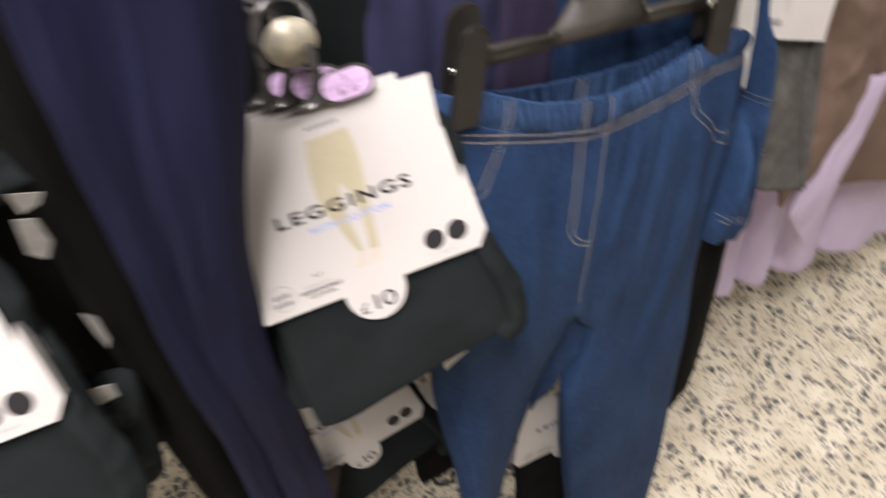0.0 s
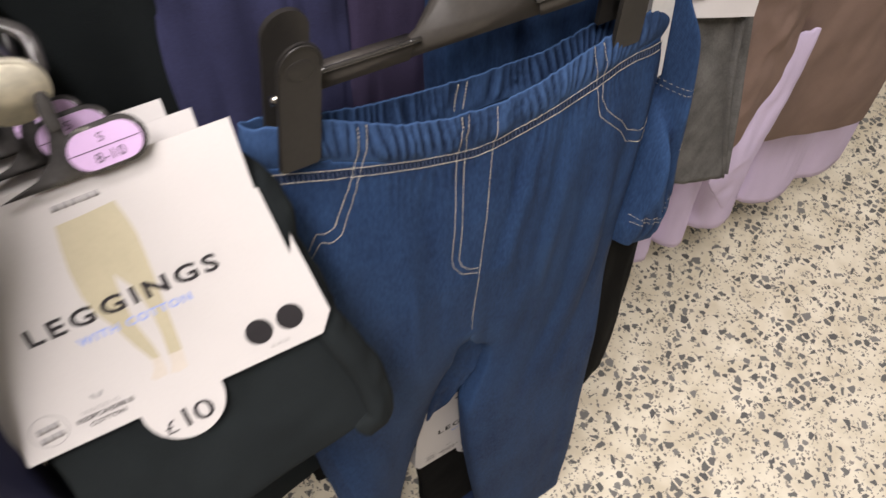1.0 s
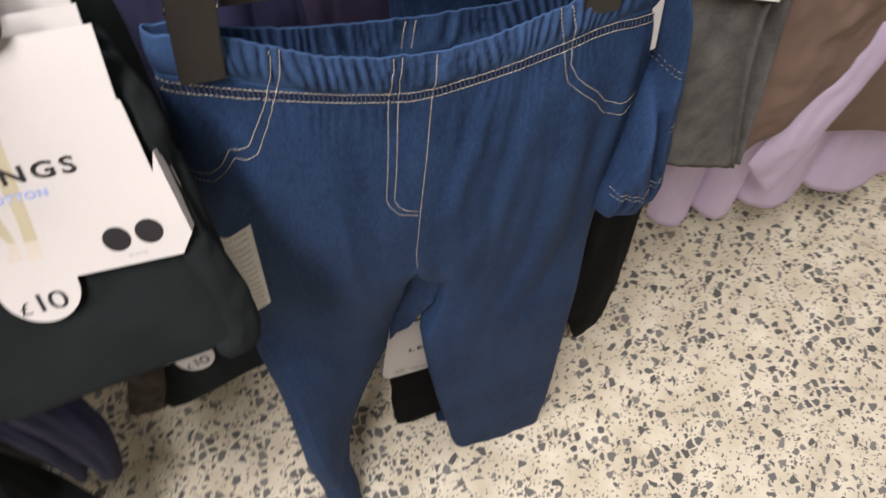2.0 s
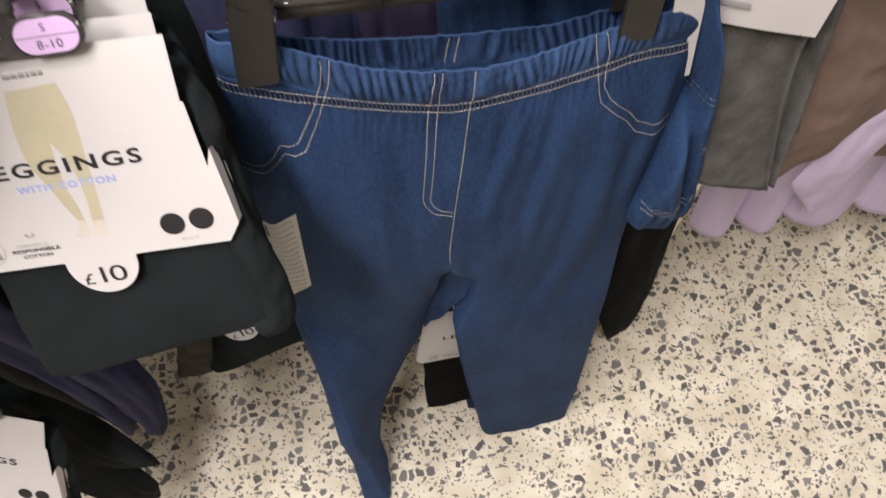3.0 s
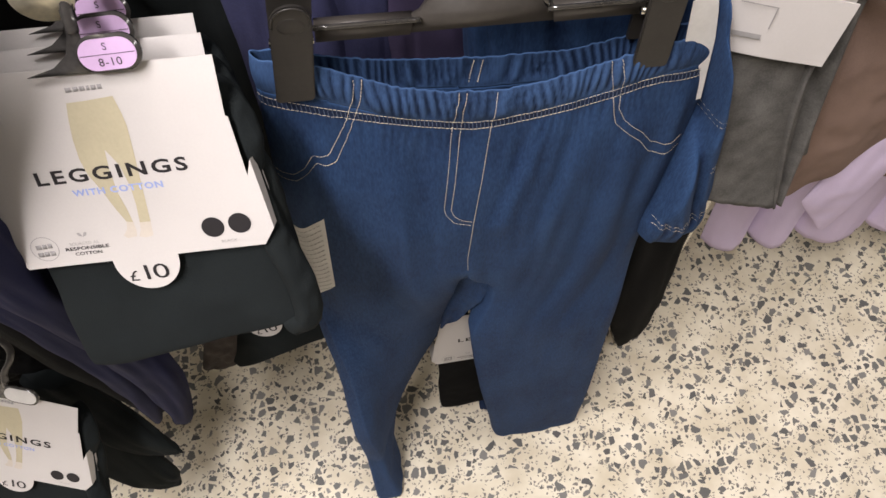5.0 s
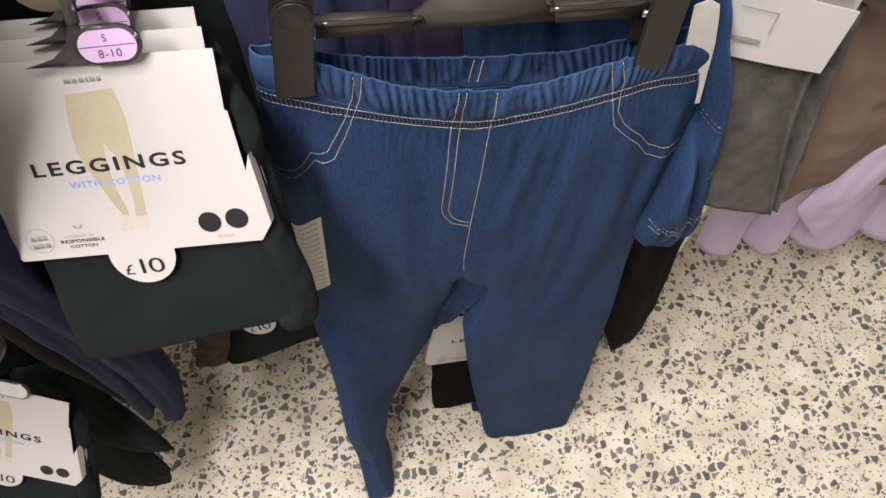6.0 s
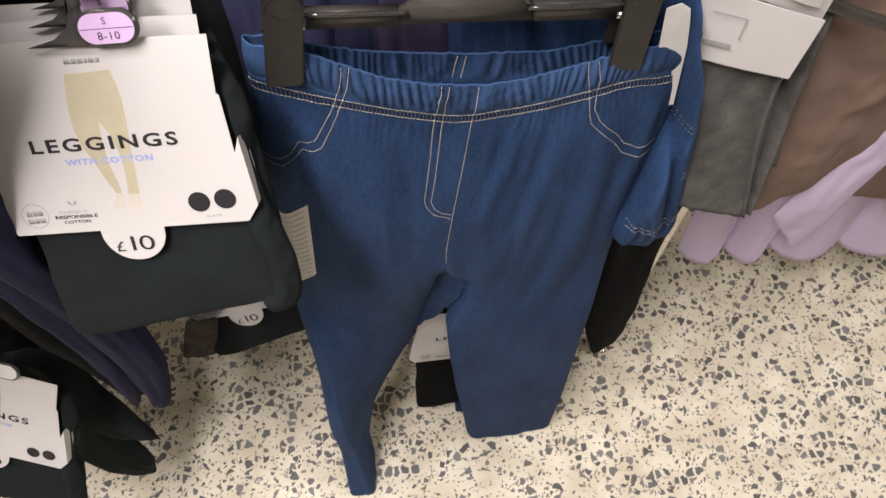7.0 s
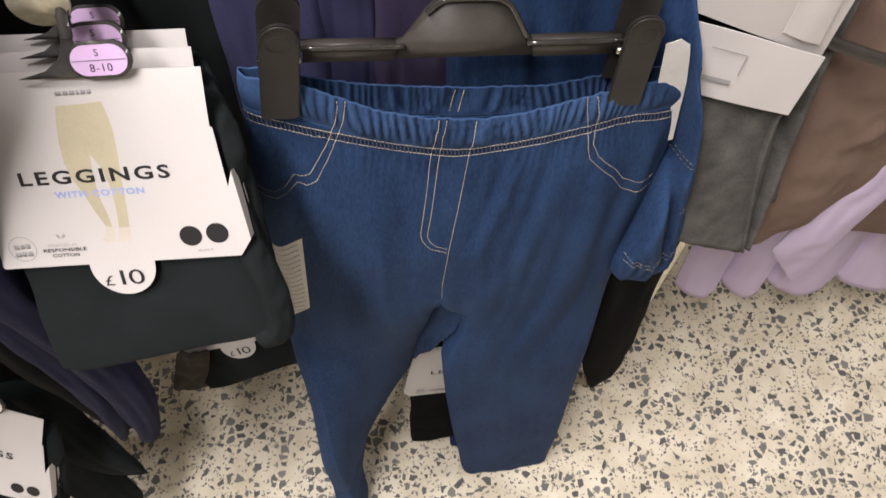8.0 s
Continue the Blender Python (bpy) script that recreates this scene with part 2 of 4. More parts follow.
def box(bm, lo, hi, bevel=0.0):
    c = [(a + b) / 2 for a, b in zip(lo, hi)]
    d = [b - a for a, b in zip(lo, hi)]
    made = bmesh.ops.create_cube(bm, size=1, matrix=Matrix.Translation(c) @ Matrix.Diagonal((*d, 1)))
    if bevel:
        edges = {e for v in made["verts"] for e in v.link_edges}
        bmesh.ops.bevel(bm, geom=list(edges), offset=bevel, segments=2, affect="EDGES", profile=0.6)
    return bm


def glide(keys, n):
    """Rows along a smooth curve through the keys."""
    keys = [np.array(k, float) for k in keys]
    pts = [2 * keys[0] - keys[1]] + keys + [2 * keys[-1] - keys[-2]]
    out = []
    for r in range(n):
        f = r / (n - 1) * (len(keys) - 1)
        i = min(int(f), len(keys) - 2)
        t = f - i
        a, b, c, d = pts[i:i + 4]
        out.append(0.5 * (2 * b + (c - a) * t + (2 * a - 5 * b + 4 * c - d) * t * t + (3 * b - a - 3 * c + d) * t ** 3))
    return out


def tube(bm, keys, radius, n=24, sides=10, flat=1.0):
    """A round or flattened rod along keys."""
    path = [Vector(p) for p in glide(keys, n)]
    rings = []
    side = None
    for i, p in enumerate(path):
        d = (path[min(i + 1, n - 1)] - path[max(i - 1, 0)]).normalized()
        if side is None:
            side = d.orthogonal().normalized()
        side = (side - d * side.dot(d)).normalized()
        up = d.cross(side)
        rings.append([bm.verts.new(p + radius * (math.cos(a) * side + flat * math.sin(a) * up)) for a in [2 * math.pi * k / sides for k in range(sides)]])
    for a, b in zip(rings, rings[1:]):
        for k in range(sides):
            bm.faces.new((a[k], a[(k + 1) % sides], b[(k + 1) % sides], b[k]))
    bm.faces.new(rings[0][::-1])
    bm.faces.new(rings[-1])
    return bm


def sheath(stations, rows=60, sides=56, fold=0.004, ripple=14.0, seed=0, power=2.6, caps=True, warp=None):
    """A hanging cloth tube. stations: x, y, z, half width, half depth, turn."""
    bm = bmesh.new()
    rings = []
    for s in glide(stations, rows):
        x, y, z, hw, hd, turn = s
        ring = []
        ct, st = math.cos(radians(turn)), math.sin(radians(turn))
        for k in range(sides):
            a = 2 * math.pi * k / sides
            c, q = math.cos(a), math.sin(a)
            u = math.copysign(abs(c) ** (2 / power), c) * hw
            v = math.copysign(abs(q) ** (2 / power), q) * hd
            w = noise.noise(Vector((u * ripple * 2.2 + seed, v * ripple * 2.2 + seed * 3, z * ripple * 0.22)))
            w += 0.5 * noise.noise(Vector((u * ripple * 6 + seed, v * ripple * 6, z * ripple * 0.7 + seed)))
            u += fold * w * c
            v += fold * w * math.copysign(abs(q) ** 0.5, q)
            p = Vector((x + u * ct - v * st, y + u * st + v * ct, z + 0.25 * fold * w))
            ring.append(bm.verts.new(warp(p) if warp else p))
        rings.append(ring)
    for a, b in zip(rings, rings[1:]):
        for k in range(sides):
            bm.faces.new((a[k], b[k], b[(k + 1) % sides], a[(k + 1) % sides]))
    if caps:
        bm.faces.new(rings[0])
        bm.faces.new(rings[-1][::-1])
    return bm


def fold_slab(bm, tl, tr, br, bl, depth, fold=0.003, seed=0, nu=44, nv=44, power=7.0, ripple=18.0, layers=1, soft=0.035):
    """Folded cloth whose face fills four corners; depth: the vector to its back. More layers show at its edges."""
    tl, tr, br, bl, depth = (Vector(p) for p in (tl, tr, br, bl, depth))
    for layer in range(layers):
        near, far = layer / layers, (layer + 1) / layers
        grid = []
        for side in (0, 1):
            rows = []
            for j in range(nv + 1):
                v = -math.cos(math.pi * j / nv)
                row = []
                for i in range(nu + 1):
                    u = -math.cos(math.pi * i / nu)
                    # rounded corners and an uneven outline
                    s = (u * (1 - soft * abs(v) ** 8) + 0.6 * soft * noise.noise(Vector((v * 2.3, seed, u)))) / 2 + 0.5
                    t = (v * (1 - soft * abs(u) ** 8) + 0.6 * soft * noise.noise(Vector((u * 2.3, seed + 5, v)))) / 2 + 0.5
                    p = (tl * (1 - s) + tr * s) * (1 - t) + (bl * (1 - s) + br * s) * t
                    e = max(0.0, (1 - abs(u) ** power)) ** 0.5 * max(0.0, (1 - abs(v) ** power)) ** 0.5
                    w = noise.noise(p * ripple + Vector((seed, layer * 7.0, 0))) + 0.5 * noise.noise(p * ripple * 2.7 + Vector((0, seed, layer)))
                    mid = (near + far) / 2
                    half = (far - near) / 2 * e
                    d = mid + (half if side else -half)
                    lift = 0.5 * noise.noise(Vector((u * 1.7 + layer * 3, v * 1.7, seed))) * fold * 2
                    p = p + depth * d + depth.normalized() * (fold * w * e + lift)
                    row.append(bm.verts.new(p))
                rows.append(row)
            grid.append(rows)
        for side in (0, 1):
            for j in range(nv):
                for i in range(nu):
                    q = (grid[side][j][i], grid[side][j + 1][i], grid[side][j + 1][i + 1], grid[side][j][i + 1])
                    bm.faces.new(q if side == 0 else q[::-1])
    bmesh.ops.remove_doubles(bm, verts=bm.verts, dist=1e-5)
    return bm


def sheet(bm, outline, thick, y=0.0):
    """A stiff flat sheet in the x z plane, thick towards +y."""
    front = [bm.verts.new((x, y, z)) for x, z in outline]
    back = [bm.verts.new((x, y + thick, z)) for x, z in outline]
    bm.faces.new(front)
    bm.faces.new(back[::-1])
    n = len(outline)
    for i in range(n):
        bm.faces.new((front[i], back[i], back[(i + 1) % n], front[(i + 1) % n]))
    bmesh.ops.recalc_face_normals(bm, faces=bm.faces)
    return bm


def arc(cx, cz, rx, rz, a0, a1, n=20):
    return [(cx + rx * math.cos(radians(a0 + (a1 - a0) * k / n)), cz + rz * math.sin(radians(a0 + (a1 - a0) * k / n))) for k in range(n + 1)]


def capsule(cx, cz, hw, hh, n=10):
    r = hh
    return arc(cx + hw - r, cz, r, r, -90, 90, n) + arc(cx - hw + r, cz, r, r, 90, 270, n)


def lettering(text, x0, x1, z0, height, y, spacing=1.0, heavy=0.0, slope=0.0):
    """Words laid on the x z plane, filling x0 to x1, standing on z0."""
    cu = bpy.data.curves.new("lettering", "FONT")
    cu.body, cu.size, cu.space_character, cu.extrude, cu.offset = text, 1.0, spacing, 0.0, heavy
    cu.resolution_u = 3
    tmp = bpy.data.objects.new("lettering", cu)
    me = bpy.data.meshes.new_from_object(tmp)
    bpy.data.objects.remove(tmp)
    bm = bmesh.new()
    bm.from_mesh(me)
    bpy.data.meshes.remove(me)
    xs = [v.co.x for v in bm.verts]
    zs = [v.co.y for v in bm.verts]
    lo, hi, zl, zh = min(xs), max(xs), min(zs), max(zs)
    for v in bm.verts:
        x = x0 + (v.co.x - lo) / (hi - lo) * (x1 - x0)
        z = z0 + (v.co.y - zl) / (zh - zl) * height + slope * (x - x0)
        v.co = (x, y, z)
    return bm


def bars(spots, y, h):
    """Short plain bars where the writing cannot be read."""
    bm = bmesh.new()
    for x0, x1, z in spots:
        sheet(bm, [(x0, z), (x1, z), (x1, z + h), (x0, z + h)], 0.0002, y)
    return bm


def ring_flat(bm, cx, cz, r, w, y, n=28):
    a = [bm.verts.new((cx + r * math.cos(2 * math.pi * k / n), y, cz + r * math.sin(2 * math.pi * k / n))) for k in range(n)]
    b = [bm.verts.new((cx + (r - w) * math.cos(2 * math.pi * k / n), y, cz + (r - w) * math.sin(2 * math.pi * k / n))) for k in range(n)]
    for k in range(n):
        bm.faces.new((a[k], b[k], b[(k + 1) % n], a[(k + 1) % n]))
    return bm


def between(z, zs, vs):
    return float(np.interp(z, zs, vs))


# ---- the room ----
bm = bmesh.new()
box(bm, (-6, -5, -0.1), (7, 7, 0))
solo("floor", bm, TERRAZZO, "cream terrazzo floor with angular grey stone chips", "floor", kind="structure", smooth=False)
bm = bmesh.new()
box(bm, (-6, -5, 3.2), (7, 7, 3.3))
solo("ceiling", bm, TILE_CEILING, "plain white shop ceiling", "ceiling", kind="structure", smooth=False)
for name, lo, hi in (("wall_north", (-6, 7, 0), (7, 7.15, 3.2)), ("wall_south", (-6, -5.15, 0), (7, -5, 3.2)),
                     ("wall_west", (-6.15, -5, 0), (-6, 7, 3.2)), ("wall_east", (7, -5, 0), (7.15, 7, 3.2))):
    bm = bmesh.new()
    box(bm, lo, hi)
    solo(name, bm, WALL_PAINT, "unseen grey wall closing the room, toned to cut bounce", "wall", kind="structure", smooth=False)

first = None
for x, y, power in LAMPS:
    if first is None:
        first = thing("ceiling_light", (x, y, 3.15), "unseen ceiling strip light, placed to shape the shading", "ceiling light", "ceiling lights")
        bm = bmesh.new()
        for a, b in (((-0.17, -0.72), (-0.15, 0.72)), ((0.15, -0.72), (0.17, 0.72)), ((-0.15, -0.72), (0.15, -0.70)), ((-0.15, 0.70), (0.15, 0.72))):
            box(bm, (x + a[0], y + a[1], 3.15), (x + b[0], y + b[1], 3.2))
        part("frame", bm, WALL_PAINT, first, smooth=False)
        bm = bmesh.new()
        box(bm, (x - 0.15, y - 0.70, 3.165), (x + 0.15, y + 0.70, 3.19))
        part("diffuser", bm, LIGHT_PANEL, first, smooth=False)
    else:
        copy_thing(first, Matrix.Translation((x, y, 3.15)))
    lamp = bpy.data.lights.new("panel_lamp", "AREA")
    lamp.shape, lamp.size, lamp.size_y, lamp.energy, lamp.color = "RECTANGLE", 0.3, 1.4, LAMP * power, LAMP_COLOUR
    new("panel_lamp", lamp).matrix_basis = pose(x, y, 3.14)

# ---- the display rack ----
rack = thing("display_rack", (0.87, 0.70, 0), "grey steel clothes rack with straight hanging arms", "clothes rack")
bm = bmesh.new()
box(bm, (0.862, 0.672, 0.012), (0.892, 0.702, 1.62), 0.003)
part("post", bm, STEEL, rack)
bm = bmesh.new()
box(bm, (-0.98, 0.672, 0.012), (-0.95, 0.702, 1.62), 0.003)
part("post", bm, STEEL, rack)
for x in (0.877, -0.965):
    bm = bmesh.new()
    box(bm, (x - 0.017, 0.668, 0.0), (x + 0.017, 0.706, 0.013), 0.003)
    part("foot", bm, STEEL, rack, "bright steel foot plate")
bm = bmesh.new()
box(bm, (-0.98, 0.99, 1.56), (1.6, 1.02, 1.6), 0.003)
part("top_rail", bm, STEEL, rack)
for x in (0.877, -0.965):
    bm = bmesh.new()
    box(bm, (x - 0.012, 0.70, 1.57), (x + 0.012, 0.99, 1.594), 0.002)
    part("bracket", bm, STEEL, rack)
for x, y0, z in ((0.193, 0.575, 1.236), (-0.20, 0.56, 1.30), (0.50, 0.56, 1.36), (0.78, 0.58, 1.45), (1.02, 0.62, 1.33)):
    bm = bmesh.new()
    tube(bm, [(x, y0 + 0.006, z), (x, 0.8, z), (x, 0.99, z)], 0.0085, 12, 14)
    tube(bm, [(x, 0.993, z), (x, 0.996, z + 0.02), (x, 1.0, 1.575)], 0.0085, 12, 10)
    arm = part("arm", bm, STEEL, rack)
    bm = bmesh.new()
    bmesh.ops.create_cone(bm, cap_ends=True, segments=40, radius1=0.021, radius2=0.021, depth=0.008, matrix=Matrix.Translation((x, y0, z)) @ Matrix.Rotation(radians(90), 4, "X"))
    bmesh.ops.bevel(bm, geom=[e for e in bm.edges if len(e.link_faces) == 2 and any(len(f.verts) > 8 for f in e.link_faces)], offset=0.002, segments=3, affect="EDGES")
    part("end_cap", bm, CAP_STEEL, arm, "round pale metal end cap")


# ---- stitched denim ----
def stitched(bm, tree, line, pitch=0.0027, length=0.0021, thick=0.00034, lift=0.0009):
    """Thread dashes along a line of x z places, laid on the cloth in front."""
    pts = [Vector((x, 0, z)) for x, z in line]
    dense = []
    for a, b in zip(pts, pts[1:]):
        n = max(2, int((b - a).length / 0.0009))
        dense += [a.lerp(b, k / n) for k in range(n)]
    hit = []
    for p in dense:
        q = tree.ray_cast(Vector((p.x, 0.3, p.z)), Vector((0, 1, 0)))
        if q[0] is not None and q[0].y < 0.66:
            hit.append(q[0] + q[1] * lift * (1 if q[1].y < 0 else -1))
    run, i = 0.0, 0
    while i < len(hit) - 1:
        j = i
        run = 0.0
        while j < len(hit) - 1 and run < length:
            run += (hit[j + 1] - hit[j]).length
            j += 1
        if run < 0.008 and (hit[j] - hit[i]).length > 0.001:
            a, b = hit[i], hit[j]
            d = (b - a).normalized()
            s = d.cross(Vector((0, -1, 0))).normalized() * thick
            o = Vector((0, -1, 0)) * thick
            loop0 = [bm.verts.new(a + k) for k in (s, o, -s)]
            loop1 = [bm.verts.new(b + k) for k in (s, o, -s)]
            for k in range(2):
                bm.faces.new((loop0[k], loop0[k + 1], loop1[k + 1], loop1[k]))
            bm.faces.new((loop0[0], loop1[0], loop1[2], loop0[2]))
        run = 0.0
        while j < len(hit) - 1 and run < pitch - length:
            run += (hit[j + 1] - hit[j]).length
            j += 1
        i = max(j, i + 1)
    return bm


CROTCH = 0.800
ZS = (0.80, 0.90, 0.98, 1.06, 1.15)
LEFT_X = (0.297, 0.303, 0.303, 0.308, 0.314)
RIGHT_X = (0.711, 0.712, 0.713, 0.716, 0.719)
FLY_X = (0.489, 0.496, 0.502, 0.508, 0.513)
FRONT_Y = (0.529, 0.532, 0.540, 0.553, 0.566)
SIDE_Y = (0.565, 0.572, 0.576, 0.580, 0.586)
BACK_Y = (0.598, 0.602, 0.598, 0.589, 0.597)
TOP_FRONT = ((0.31, 0.367, 0.40, 0.428, 0.466, 0.511, 0.55, 0.611, 0.66, 0.71), (1.148, 1.140, 1.124, 1.111, 1.101, 1.095, 1.099, 1.114, 1.120, 1.118))
TOP_BACK = ((0.31, 0.376, 0.407, 0.44, 0.50, 0.576, 0.638, 0.71), (1.148, 1.122, 1.113, 1.107, 1.099, 1.095, 1.107, 1.118))
BAND = 0.036
# raised (+) and sunk (-) drapes of the front: x z from, x z to, width, height
CREASES = [(0.560, 1.06, 0.525, 0.90, 0.010, 0.007), (0.545, 1.06, 0.515, 0.92, 0.007, -0.005), (0.605, 1.06, 0.575, 0.84, 0.012, 0.007), (0.588, 1.05, 0.555, 0.86, 0.009, -0.006),
           (0.650, 1.00, 0.650, 0.72, 0.018, 0.008), (0.625, 0.99, 0.615, 0.74, 0.013, -0.007), (0.405, 1.06, 0.425, 0.80, 0.013, 0.008), (0.385, 0.99, 0.395, 0.74, 0.013, -0.006),
           (0.345, 1.00, 0.352, 0.74, 0.012, 0.004), (0.442, 1.05, 0.452, 0.80, 0.012, -0.006), (0.470, 1.00, 0.478, 0.84, 0.008, 0.005),
           (0.690, 1.06, 0.680, 0.86, 0.010, 0.005), (0.668, 0.94, 0.672, 0.70, 0.010, -0.006)]


def denim_leg(side, z):
    """Middle, half width, half depth and turn of a leg at a height."""
    if side < 0:
        zs = (0.0, 0.10, 0.20, 0.33, 0.44, 0.50, 0.575, 0.66, 0.74, 0.80)
        t = ((0.340, 0.470, 0.050, 0.027, 86), (0.336, 0.497, 0.056, 0.021, 82), (0.347, 0.528, 0.069, 0.018, 69), (0.372, 0.546, 0.097, 0.018, 52),
             (0.390, 0.555, 0.105, 0.018, 40), (0.394, 0.557, 0.103, 0.019, 34), (0.394, 0.559, 0.099, 0.021, 26), (0.389, 0.555, 0.094, 0.025, 17), (0.391, 0.557, 0.099, 0.030, 7), (0.396, 0.561, 0.100, 0.033, 3))
    else:
        zs = (0.0, 0.10, 0.27, 0.39, 0.57, 0.74, 0.80)
        t = ((0.652, 0.534, 0.088, 0.026, 3), (0.645, 0.537, 0.092, 0.027, 2), (0.630, 0.543, 0.100, 0.028, 0), (0.620, 0.548, 0.105, 0.029, 0),
             (0.610, 0.551, 0.110, 0.029, 0), (0.616, 0.557, 0.098, 0.031, 0), (0.605, 0.561, 0.103, 0.034, 0))
    return [between(z, zs, [r[k] for r in t]) for k in range(5)]


def leg_section(hw, hd, power, bevel, M, K):
    """Evenly spaced points of a leg's cross section, inner end first, front before back: across, depth, and the two directions."""
    out = []
    for a0, a1, n, ends in ((20, 340, M + 1, (0, 1)), (340, 380, K + 2, (1, -1))):
        fine = []
        for k in range(721):
            a = radians(a0 + (a1 - a0) * k / 720)
            c, s = math.cos(a), math.sin(a)
            u = math.copysign(abs(c) ** power, c) * hw
            w = -math.copysign(abs(s) ** power, s) * hd
            if bevel and w < 0:
                w += 0.95 * max(0.0, bevel - (u + hw))
            fine.append((u, w, c, s))
        run = [0.0]
        for p, q in zip(fine, fine[1:]):
            run.append(run[-1] + math.hypot(q[0] - p[0], q[1] - p[1]))
        run = np.array(run)
        cols = np.array(fine)
        at = np.linspace(0, run[-1], n)
        pts = np.stack([np.interp(at, run, cols[:, k]) for k in range(4)], 1)
        out += [tuple(p) for p in (pts if ends[1] == 1 else pts[1:-1])]
    return out


def build_jeans_cloth():
    """Waist, seat and both legs as one cloth, open at the waist and the hems."""
    bm = bmesh.new()
    M, K, RT, RL = 340, 16, 130, 110

    def crease(x, z):
        total = 0.0
        for x0, z0, x1, z1, w, amp in CREASES:
            f = (z0 - z) / (z0 - z1)
            if -0.15 < f < 1.15:
                xm = x0 + (x1 - x0) * f
                total += amp * math.exp(-((x - xm) / w) ** 2) * max(0.0, math.sin(math.pi * min(1.0, max(0.0, (f + 0.15) / 1.3)))) ** 0.7
        return total

    layer = bm.faces.layers.int.new("band")
    for side in (-1, 1):
        rows = []
        drops = {}
        for r in range(RT + 1):
            v = (r / RT) ** 1.15
            row = []
            for j in range(M + 1):
                phi = math.pi * j / M
                s, c = math.sin(phi), math.cos(phi)
                sx = max(0.0, s) ** 0.72
                cy = math.copysign(abs(c) ** 0.8, c)
                x_guess = 0.508 + side * 0.195 * sx
                tops = TOP_FRONT if c > 0 else TOP_BACK
                ztop = between(x_guess, *tops)
                z = ztop + (CROTCH - ztop) * v
                fly = between(z, ZS, FLY_X)
                out = between(z, ZS, LEFT_X if side < 0 else RIGHT_X)
                x = fly + (out - fly) * sx
                ys = between(z, ZS, SIDE_Y)
                yf, yb = between(z, ZS, FRONT_Y), between(z, ZS, BACK_Y)
                y = ys + (yf - ys) * cy if c > 0 else ys + (ys - yb) * cy
                drop = ztop - z
                drops[j] = ztop - CROTCH
                # elastic gathers, fading below the band into long soft folds
                row_y = 3.0 if c > 0 else 9.0
                g = 1.2 * abs(math.sin(x * 400 + 4.5 * noise.noise(Vector((x * 34, row_y, drop * 12))))) - 0.75
                g += 1.1 * noise.noise(Vector((x * 80, row_y, drop * 13))) + 0.5 * noise.noise(Vector((x * 210, row_y, drop * 26)))
                inband = 1.0 if drop < BAND else math.exp(-(drop - BAND) / 0.022)
                pinch = math.exp(-(abs(drop - BAND - 0.004) / 0.011) ** 4)
                gather = 0.0031 * g * inband * (1 - 0.92 * pinch) * (0.3 + 0.7 * min(1.0, drop / 0.010)) * max(0.0, min(1.0, (abs(c) - 0.58) / 0.37))
                bulge = 0.0028 * math.sin(min(1.0, drop / BAND) * math.pi) if drop < BAND else 0.0
                soft = noise.noise(Vector((x * 26, 4.0, z * 3.2))) + 0.5 * noise.noise(Vector((x * 60, 1.0, z * 7)))
                soft *= 0.0040 * min(1.0, max(0.0, drop - BAND - 0.006) / 0.05) * (0.5 + 0.5 * (1 - inband))
                if c > 0:
                    soft += 0.55 * crease(x, z) * min(1.0, max(0.0, drop - BAND - 0.006) / 0.04)
                wave = 0.0018 * noise.noise(Vector((x * 120, 5.0, 0))) * math.exp(-drop / 0.012)
                push = gather + (bulge if c > 0 else 0.0) + soft
                y += -push * (1 if c > 0 else -1) * min(1.0, abs(c) * 3 + 0.15)
                x += side * push * (1 - abs(c)) * 0.6
                row.append(bm.verts.new((x, y, z + wave)))
            rows.append(row)
        # the crotch seam joins front middle to back middle
        a, b = rows[-1][-1].co, rows[-1][0].co
        inner_top = [bm.verts.new(a.lerp(b, k / (K + 1)) + Vector((0, 0, -0.012 * math.sin(math.pi * k / (K + 1))))) for k in range(1, K + 1)]
        for r in range(RT):
            for j in range(M):
                q = [rows[r][j], rows[r][j + 1], rows[r + 1][j + 1], rows[r + 1][j]]
                f = bm.faces.new(q if side < 0 else q[::-1])
                f[layer] = int(((r + 0.5) / RT) ** 1.15 * (drops[j]) < BAND)
        prev = rows[-1] + inner_top
        zend = 0.012
        for r in range(1, RL + 1):
            f = r / RL
            z = CROTCH + (zend - CROTCH) * f
            lx, ly, hw, hd, turn = denim_leg(side, z)
            ct, st = math.cos(radians(turn)), math.sin(radians(turn))
            ring = []
            n_all = M + 1 + K
            section = leg_section(hw, hd, 0.34 if side < 0 else 0.62, between(z, (0.08, 0.25, 0.60, 0.78), (0.0, 0.004, 0.010, 0.020)) if side < 0 else 0.0, M, K)
            for j in range(n_all):
                u, w, c, s = section[j]
                u *= -side
                soft = noise.noise(Vector((u * 20 + side * 7, w * 20, z * 2.6))) + 0.45 * noise.noise(Vector((u * 48, w * 48 + side, z * 6.5)))
                soft *= 0.0042
                if s > 0:
                    soft += crease(lx + u, z) * 0.55
                u += soft * c * (-side)
                w -= soft * math.copysign(abs(s) ** 0.5, s)
                p = Vector((lx + u * ct - w * st, ly + u * st + w * ct, z))
                if side < 0 and s > 0 and 0.42 < z < 0.80:
                    # the inner thigh is tucked back behind the front crease
                    rim = between(z, (0.42, 0.47, 0.55, 0.65, 0.72, 0.80), (0.447, 0.454, 0.462, 0.473, 0.481, 0.489))
                    tuck = max(0.0, min(1.0, (p.x - rim) / 0.005))
